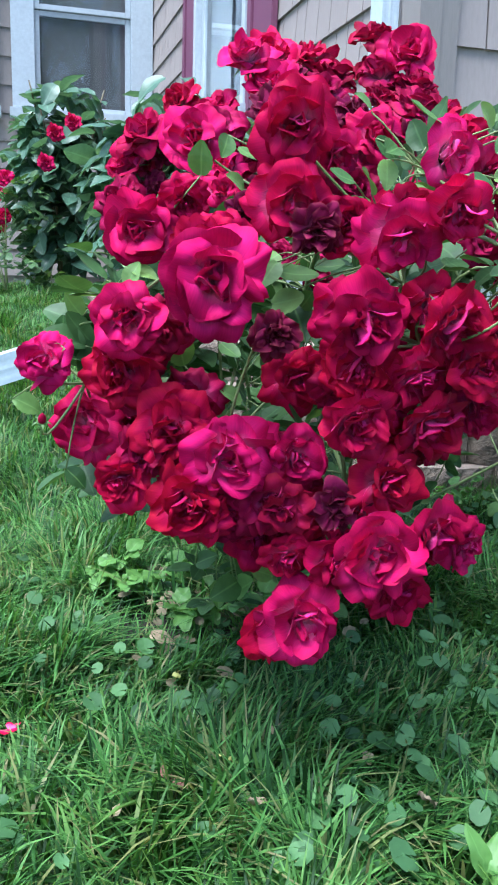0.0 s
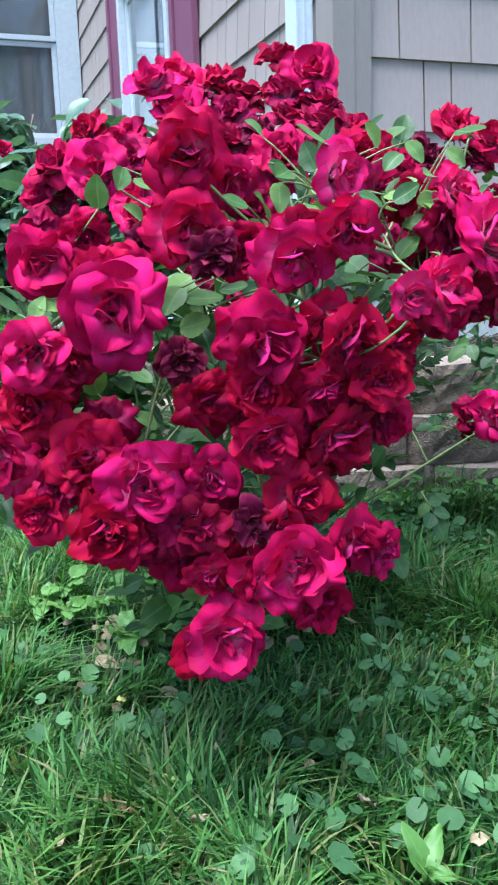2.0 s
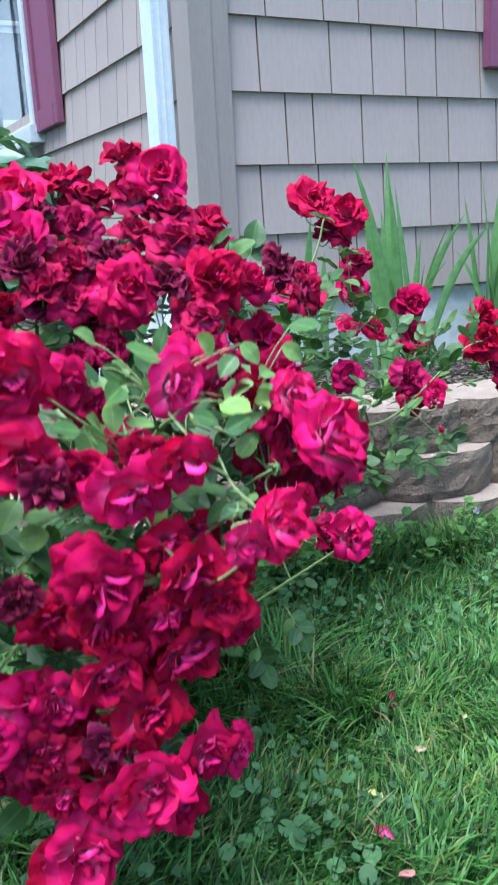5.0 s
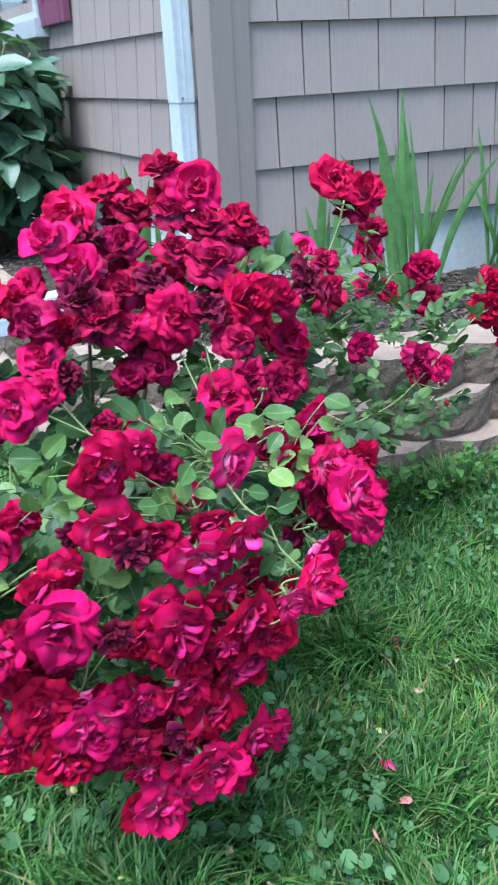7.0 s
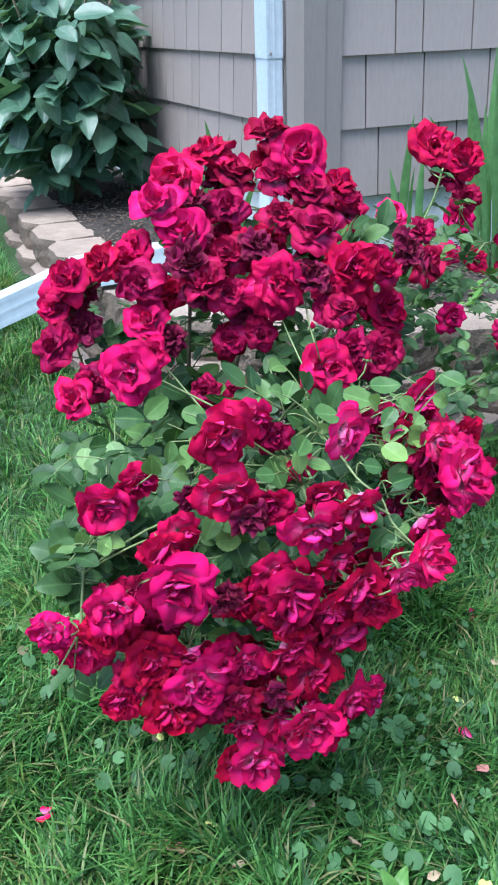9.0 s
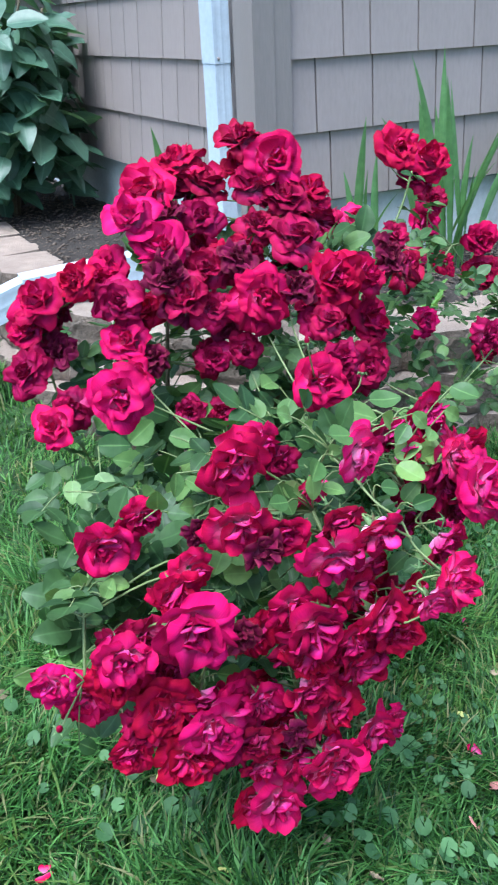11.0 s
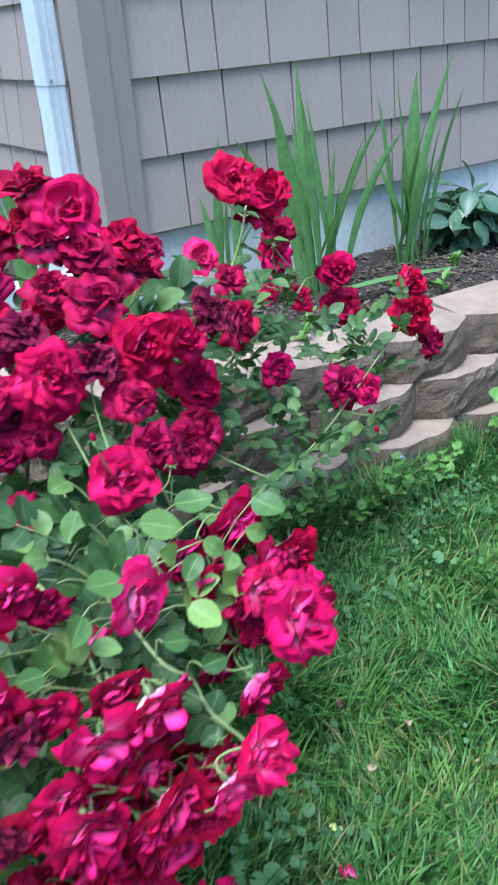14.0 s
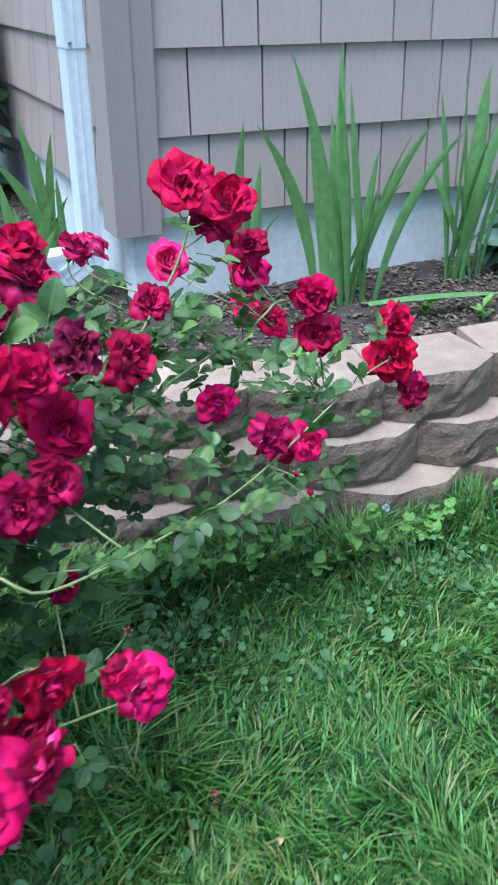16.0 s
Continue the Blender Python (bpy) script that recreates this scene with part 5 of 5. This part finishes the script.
shrub(0.78, 3.35, 0.27, 0.33, 0.42, 0.9, 260, 21, "dense dark green broad-leaved shrub beside the house wall", 1.08, 560)
shrub(0.45, 4.85, 0.27, 0.31, 0.34, 1.2, 280, 22, "tall green broad-leaved shrub below the back window", 1.0, 560)
shrub(2.22, 1.74, 0.28, 0.13, 0.08, 0.19, 90, 23, "small leafy green plant against the foundation", 0.6, 60)
far = thing("rose_bush", "smaller red rose bush far by the house", "rose bush", (0.12, 4.6, 0.27))
rng = random.Random(8)
for n in range(9):
    p = Vector((rng.uniform(-0.2, 0.22), rng.uniform(-0.2, 0.2), rng.uniform(0.2, 0.62)))
    part("bloom", KINDS[rng.choice(("red", "crimson", "magenta"))][0], far, "", facing(p, (rng.uniform(-0.4, 0.4), -1, 0.4), 0, 0.09))
    s = Soup()
    s.add(*tube(curve((0, 0, -0.01), (p.x * 0.4, p.y * 0.4, p.z * 0.6), p, 6), 0.004, 0.002, 5))
    part("cane", s.mesh("cane", [M_CANE]), far)
for n in range(110):
    p = Vector((rng.uniform(-0.26, 0.26), rng.uniform(-0.24, 0.24), rng.uniform(0.0, 0.6)))
    part("rose_leaf", LEAVES[n % 10], far, "", Matrix.Translation(p) @ pose(0, 0, 0, rng.uniform(-40, 40), rng.uniform(-40, 40), rng.uniform(0, 360)) @ Matrix.Scale(1.1, 4))
for x, y, z in ((0.47, 4.42, 1.15), (0.38, 4.45, 1.1), (0.33, 4.45, 0.95)):
    part("bloom", KINDS["red"][1], far, "", facing(Vector((x - 0.12, y - 4.6, z - 0.27)), (0, -1, 0.4), 0, 0.09))

# ---- trees across the yard ----
def tree(x, y, h, wide, seed):
    t = thing("tree", "tall leafy green tree across the yard", "tree", (x, y, -0.02), "trees across the yard")
    rng = random.Random(seed)
    s = Soup()
    s.add(*tube([(0, 0, -0.1), (0.05, 0, h * 0.2), (-0.05, 0.05, h * 0.5), (0, 0, h * 0.85)], 0.22, 0.04, 9))
    part("trunk", s.mesh("trunk", [M_OLD_CANE]), t)
    lumps = []
    for n in range(22):
        a, z = rng.uniform(0, math.tau), h * rng.uniform(0.3, 0.95)
        r = wide * (1.1 - z / h) ** 0.6 * rng.uniform(0.4, 1)
        c = Vector((r * math.cos(a), r * math.sin(a), z))
        lumps.append(c)
        s = Soup()
        s.add(*tube(curve((0, 0, z * 0.75), (c.x * 0.5, c.y * 0.5, z * 0.95), c, 6), 0.05, 0.012, 6))
        part("limb", s.mesh("limb", [M_OLD_CANE]), t)
    s = Soup()
    for n in range(5200):
        c = lumps[rng.randrange(22)] + Vector((rng.gauss(0, 0.5), rng.gauss(0, 0.5), rng.gauss(0, 0.42)))
        k = rng.uniform(0.09, 0.17)
        m = Matrix.Translation(c) @ pose(0, 0, 0, rng.uniform(-70, 70), rng.uniform(-70, 70), rng.uniform(0, 360))
        v = moved(np.array([(0, 0, 0), (k * 0.5, -k * 0.32, 0.01), (k, 0, 0), (k * 0.5, k * 0.32, 0.01)]), m)
        s.add(v, [(0, 1, 2, 3)], [(0.5, 0), (0, 0.5), (0.5, 1), (1, 0.5)])
    tagged(part("crown", s.mesh("crown", [M_SHRUB]), t), kind="stuff")


tree(1.2, -13.0, 8.5, 3.0, 61)
tree(6.5, -15.0, 9.5, 3.2, 62)

# ---- small growth and litter ----
def scattered(name, label, category, make, places, mats, kind="stuff"):
    s = Soup()
    for p in places:
        make(s, *p)
    return tagged(new(name, s.mesh(name, mats)), label, category, kind=kind)


def ivy_leaf(s, x, y, z, r, seed):
    """A round scalloped leaf, notched at its stalk and a little cupped."""
    g = random.Random(seed)
    tx, ty, cup = g.uniform(-0.4, 0.4), g.uniform(0.0, 0.6), g.uniform(-0.1, 0.3)
    n, a0 = 22, g.uniform(0, 6.28)
    v, uv, f = [(x, y, z)], [(0.5, 0)], []
    for ring in (0.55, 1.0):
        for k in range(n):
            a = a0 + (k / (n - 1)) * 5.9
            q = r * ring * (1 + (0.045 * math.cos(k * math.pi * 7 / 11) if ring == 1 else 0))
            dx, dy = q * math.cos(a), q * math.sin(a)
            v.append((x + dx, y + dy, z + dx * tx + dy * ty + cup * r * ring ** 2))
            uv.append((0.5 + 0.4 * ring, k / n))
    f = [(0, k, k + 1) for k in range(1, n)] + [(k, n + k, n + k + 1, k + 1) for k in range(1, n)]
    s.add(v, f, uv)


g = random.Random(31)
ivy = []
for cx, cy, sp, count in ((0.55, 0.52, 0.07, 34), (0.5, 0.42, 0.08, 40), (0.62, 0.62, 0.07, 20), (0.42, 0.5, 0.09, 34), (0.55, 0.33, 0.07, 26), (0.3, 0.62, 0.1, 24), (0.72, 0.75, 0.08, 20), (0.36, 0.36, 0.1, 26), (1.25, 1.08, 0.1, 60), (1.0, 1.12, 0.1, 50), (1.5, 1.02, 0.1, 40), (0.8, 1.1, 0.1, 40), (0.2, 0.9, 0.12, 34), (0.36, 0.85, 0.09, 30)):
    for _ in range(count):
        x, y = g.gauss(cx, sp), g.gauss(cy, sp)
        if not behind_wall(x, y)[0] and g.random() < 0.7:
            ivy.append((x, y, rise(x, y) + g.uniform(0.016, 0.042), g.uniform(0.005, 0.0115), g.random()))
clover = []
while len(clover) < 1500:
    x, y = g.uniform(0.5, 2.3), g.uniform(0.3, 1.22)
    side, d = behind_wall(x, y)
    patch = noise.noise((x * 4, y * 4, 3)) + (0.6 if d < 0.3 else 0.0)
    if not side and g.random() < 0.1 + 1.3 * patch:
        clover.append((x, y, g.uniform(0.012, 0.035 if d > 0.2 else 0.06), g.uniform(0.003, 0.0065), g.random()))
scattered("clover", "small-leaved clover growing through the lawn", "ground cover", ivy_leaf, clover, [M_CLOVER])
scattered("ground_ivy", "patches of round scalloped ground ivy leaves in the lawn", "ground cover", ivy_leaf, ivy, [M_CLOVER])


def chip(s, x, y, z, r, seed):
    q = random.Random(seed)
    a, l, w, h = q.uniform(0, 6.28), r * q.uniform(0.5, 1.5), r * q.uniform(0.3, 0.8), r * 0.5
    c, d = math.cos(a), math.sin(a)
    t = q.uniform(-0.4, 0.4)
    v = [(x + c * u * l - d * k * w, y + d * u * l + c * k * w, z + b * h + u * l * t) for u in (-1, 1) for k in (-1, 1) for b in (0, 1)]
    s.add(v, [(0, 1, 3, 2), (4, 6, 7, 5), (0, 4, 5, 1), (2, 3, 7, 6), (1, 5, 7, 3), (0, 2, 6, 4)])


chips = []
while len(chips) < 6500:
    x, y = (g.uniform(0.6, 2.8), g.uniform(1.3, 1.87)) if g.random() < 0.7 else (g.uniform(0.55, 1.13), g.uniform(1.6, 4))
    ok, d = behind_wall(x, y)
    if ok and d > 0.27:
        chips.append((x, y, 0.272 + 0.02 * min(max((y - 1.4) / 0.4, 0), 1) + g.uniform(-0.004, 0.006), g.uniform(0.002, 0.007), g.random()))
scattered("mulch", "dark shredded bark mulch strewn on the bed", "mulch", chip, chips, [M_MULCH])

PETAL_BITS = [bloom_mesh("loose_petal", 60 + k, (M_DRYPETAL, M_RED)[k % 2], (0, 0, 2), 1.1) for k in range(2)]
for n, (x, y) in enumerate(((0.6, 0.41), (0.68, 0.5), (0.24, 0.5), (0.1, 0.62), (0.66, 0.44), (0.85, 0.72))):
    o = tagged(new("fallen_petal", PETAL_BITS[n % 2]), "curled fallen rose petal lying in the grass", "petal", "fallen petals")
    o.matrix_basis = pose(x, y, 0.02, g.uniform(-60, 60), g.uniform(-40, 40), g.uniform(0, 360)) @ Matrix.Scale(0.03, 4)
for n, (x, y, m) in enumerate(((0.36, 0.55, M_STRAW), (0.3, 0.5, M_YELLOW), (0.42, 0.47, M_STRAW), (0.45, 0.4, M_STRAW), (0.31, 0.44, M_STRAW), (0.7, 0.56, M_YELLOW), (0.8, 0.6, M_STRAW), (0.9, 0.62, M_STRAW), (0.55, 0.3, M_YELLOW), (0.28, 0.68, M_YELLOW), (0.18, 0.45, M_STRAW), (0.5, 0.33, M_STRAW))):
    v, f, uv = broad_leaf(200 + n, 0.018, 0.011)
    o = tagged(new("dead_leaf", mesh_of("dead_leaf", v, f, [m], uv)), "small dry leaf caught in the lawn" if m == M_STRAW else "small yellowed leaf caught in the lawn", "leaf", "dead leaves")
    o.matrix_basis = pose(x, y, 0.03, g.uniform(-30, 30), g.uniform(-20, 20), g.uniform(0, 360))
for n, (x, y) in enumerate(((0.34, 1.0), (0.3, 0.87), (0.36, 0.93), (0.42, 0.9), (0.27, 0.8), (0.39, 0.79))):
    v, f, uv = broad_leaf(230 + n, 0.034, 0.022)
    o = tagged(new("dead_leaf", mesh_of("dead_leaf", v, f, [M_STRAW], uv)), "pale dry leaf lying under the rose bush", "leaf", "dead leaves")
    o.matrix_basis = pose(x, y, 0.022, g.uniform(-30, 30), g.uniform(-25, 25), g.uniform(0, 360))
litter = [(g.gauss(0.36, 0.1), g.gauss(0.82, 0.08), g.uniform(0.01, 0.04), g.uniform(0.005, 0.01), g.random()) for _ in range(60)]
scattered("leaf_litter", "small brown dead leaves lying under the rose bush", "leaf litter", ivy_leaf, litter, [M_LITTER])
weed = thing("weed", "light green broad-leaved weed in the lawn", "weed", (0.462, 0.335, 0.0))
for n, (long, wide, lift, turn) in enumerate(((0.044, 0.019, 70, 140), (0.04, 0.021, 58, 35), (0.026, 0.015, 30, -60), (0.024, 0.014, 25, 230))):
    v, f, uv = broad_leaf(300 + n, long, wide)
    part("leaf", mesh_of("leaf", v, f, [M_WEED], uv), weed, "", pose(0, 0, 0.008, 0, -lift, turn) @ pose(0, 0, 0, n * 35 - 40))


def leggy_weed(x, y, h, leaf, stems, label, seed):
    """A weed of a few thin stems, each with a handful of broad leaves."""
    t = thing("weed", label, "weed", (x, y, 0.0), "weeds in the lawn")
    q = random.Random(seed)
    for n in range(stems):
        top = Vector((q.uniform(-0.5, 0.5) * h, q.uniform(-0.5, 0.2) * h, h * q.uniform(0.5, 1)))
        ss = Soup()
        ss.add(*tube(curve((0, 0, -0.01), (top.x * 0.2, top.y * 0.2, top.z * 0.6), top, 7), 0.0016, 0.0009, 5))
        part("stem", ss.mesh("stem", [M_CANE]), t)
        for k in range(6):
            v, f, uv = broad_leaf(500 + seed * 50 + n * 7 + k, leaf * q.uniform(0.7, 1.1), leaf * 0.75)
            part("leaf", mesh_of("leaf", v, f, [M_WEED], uv), t, "", Matrix.Translation(top * (0.4 + 0.12 * k)) @ pose(0, 0, 0, q.uniform(-20, 20), q.uniform(-40, 10), k * 77 + q.uniform(-20, 20)))


leggy_weed(1.69, 1.06, 0.2, 0.052, 5, "leggy green weed with broad leaves at the foot of the wall", 2)
for n, (x, y, h) in enumerate(((1.12, 1.13, 0.12), (1.22, 1.1, 0.1), (1.3, 1.09, 0.14), (1.45, 1.1, 0.1), (1.0, 1.16, 0.14), (0.92, 1.2, 0.12))):
    leggy_weed(x, y, h, 0.028, 4, "low leafy green weed growing against the wall", 3 + n)
for n, (x, y, h) in enumerate(((0.285, 0.93, 0.07), (0.33, 0.83, 0.06), (0.41, 0.81, 0.08), (0.24, 0.98, 0.07), (0.46, 0.86, 0.07), (0.36, 0.97, 0.09))):
    leggy_weed(x, y, h, 0.034, 4, "light green leafy weed under the rose bush", 20 + n)
flower = thing("clover_flower", "small white clover blossom by the wall", "flower", (1.395, 1.15, 0.0))
ss = Soup()
ss.add(*tube([(0, 0, 0), (0.004, 0, 0.035), (0.003, 0, 0.07)], 0.001, 0.0008, 5))
part("stem", ss.mesh("stem", [M_CANE]), flower)
ss = Soup()
for k in range(40):
    d = Vector((g.gauss(0, 1), g.gauss(0, 1), g.gauss(0.3, 1))).normalized()
    v, f, uv = broad_leaf(600 + k, 0.008, 0.0025)
    ss.add(moved(v, Matrix.Translation((0.003, 0, 0.074)) @ facing((0, 0, 0), d) @ pose(0, 0, 0, 0, -90, 0)), f, uv)
part("blossom", ss.mesh("blossom", [M_VINYL]), flower, "white blossom")
for n, (x, y) in enumerate(((1.35, 1.42), (1.75, 1.55), (1.42, 1.5), (1.86, 1.48), (2.05, 1.62), (1.25, 1.5))):
    wd = thing("seedling", "small green seedling in the bed", "seedling", (x, y, 0.275), "seedlings in the bed")
    for k in range(6):
        v, f, uv = broad_leaf(400 + n * 7 + k, 0.035, 0.02)
        part("leaf", mesh_of("leaf", v, f, [M_WEED], uv), wd, "", pose(0, 0, 0.005 + 0.006 * k, 0, -g.uniform(10, 55), k * 70 + g.uniform(-15, 15)))


def grass(name, label, count, area, height, seed, keep):
    """Blades of grass in one mesh."""
    q = np.random.RandomState(seed)
    x0, x1, y0, y1 = area
    pts = []
    while len(pts) < count:
        x, y = q.uniform(x0, x1), q.uniform(y0, y1)
        if keep(x, y, q):
            pts.append((x, y, rise(x, y) - 0.012))
    base = np.array(pts)
    n = len(base)
    tuft = np.array([noise.noise((x * 5, y * 5, 7)) for x, y, _ in pts])
    h = height * q.uniform(0.45, 1.2, n) * (1 + 0.7 * tuft)
    swirl = np.array([noise.noise((x * 6, y * 6, 11)) for x, y, _ in pts])
    a = swirl * 7 + q.normal(0, 0.9, n)
    lean = q.uniform(0.2, 1.5, n)
    w = q.uniform(0.0009, 0.0028, n)
    dx, dy = np.cos(a), np.sin(a)
    verts = []
    for s in (0.0, 0.4, 0.75, 1.0):
        off = h * lean * s * s * 0.9
        z = h * s * (1 - 0.35 * lean * s)
        c = base + np.stack([dx * off, dy * off, z], 1)
        ww = w * (1 - 0.55 * s) if s < 1 else 0 * w
        side = np.stack([-dy * ww, dx * ww, 0 * ww], 1)
        verts += [c - side, c + side] if s < 1 else [c]
    v = np.stack(verts, 1).reshape(-1, 3)
    k = np.arange(n)[:, None] * 7
    quads = np.concatenate([k + (0, 1, 3, 2), k + (2, 3, 5, 4)]).reshape(-1, 4)
    tris = k + (4, 5, 6)
    me = bpy.data.meshes.new(name)
    me.vertices.add(len(v))
    me.vertices.foreach_set("co", v.ravel())
    me.loops.add(quads.size + tris.size)
    me.loops.foreach_set("vertex_index", np.concatenate([quads.ravel(), tris.ravel()]).astype(np.int32))
    me.polygons.add(len(quads) + len(tris))
    me.polygons.foreach_set("loop_start", np.concatenate([np.arange(len(quads)) * 4, quads.size + np.arange(len(tris)) * 3]).astype(np.int32))
    me.polygons.foreach_set("loop_total", np.concatenate([np.full(len(quads), 4), np.full(len(tris), 3)]).astype(np.int32))
    me.update(calc_edges=True)
    me.validate()
    me.materials.append(M_GRASS)
    return tagged(new(name, me), label, "grass", kind="stuff")


def on_lawn(x, y, q):
    side, d = behind_wall(x, y)
    return not side and not (x > 1.1 and y > 1.8) and (bare(x, y) < 0 or q.uniform() < 0.12)


grass("lawn_grass", "uneven green lawn grass with dry blades", 85000, (-0.15, 2.4, 0.15, 1.35), 0.06, 1, lambda x, y, q: on_lawn(x, y, q) and y > 0.1 + 0.12 * x)
grass("lawn_grass", "longer green grass around the rose bush", 16000, (0.15, 2.2, 0.7, 1.3), 0.1, 2, lambda x, y, q: on_lawn(x, y, q) and ((behind_wall(x, y)[1] < 0.13 or (abs(x - 0.5) < 0.35 and noise.noise((x * 6, y * 6, 4)) > 0))))
grass("lawn_grass", "green lawn grass climbing towards the house", 40000, (-0.3, 0.7, 0.9, 5.6), 0.06, 3, on_lawn)

grass("lawn_grass", "open green lawn around the house corner", 70000, (-3.0, 4.5, -1.9, 1.3), 0.05, 4, lambda x, y, q: on_lawn(x, y, q) and (x < -0.15 or x > 2.4 or y < 0.1 + 0.12 * x))

# ---- shingles, one by one ----
for wall, rows in PENDING:
    for a, z, w, true in rows:
        if w not in SHINGLES:
            v, f = shingle_shape(w)
            SHINGLES[w] = mesh_of("shingle", v, f, [M_SHINGLE], smooth=False)
        part("shingle", SHINGLES[w], wall, "", pose(a, 0, z) @ Matrix.Diagonal((true / w, 1, 1, 1)))
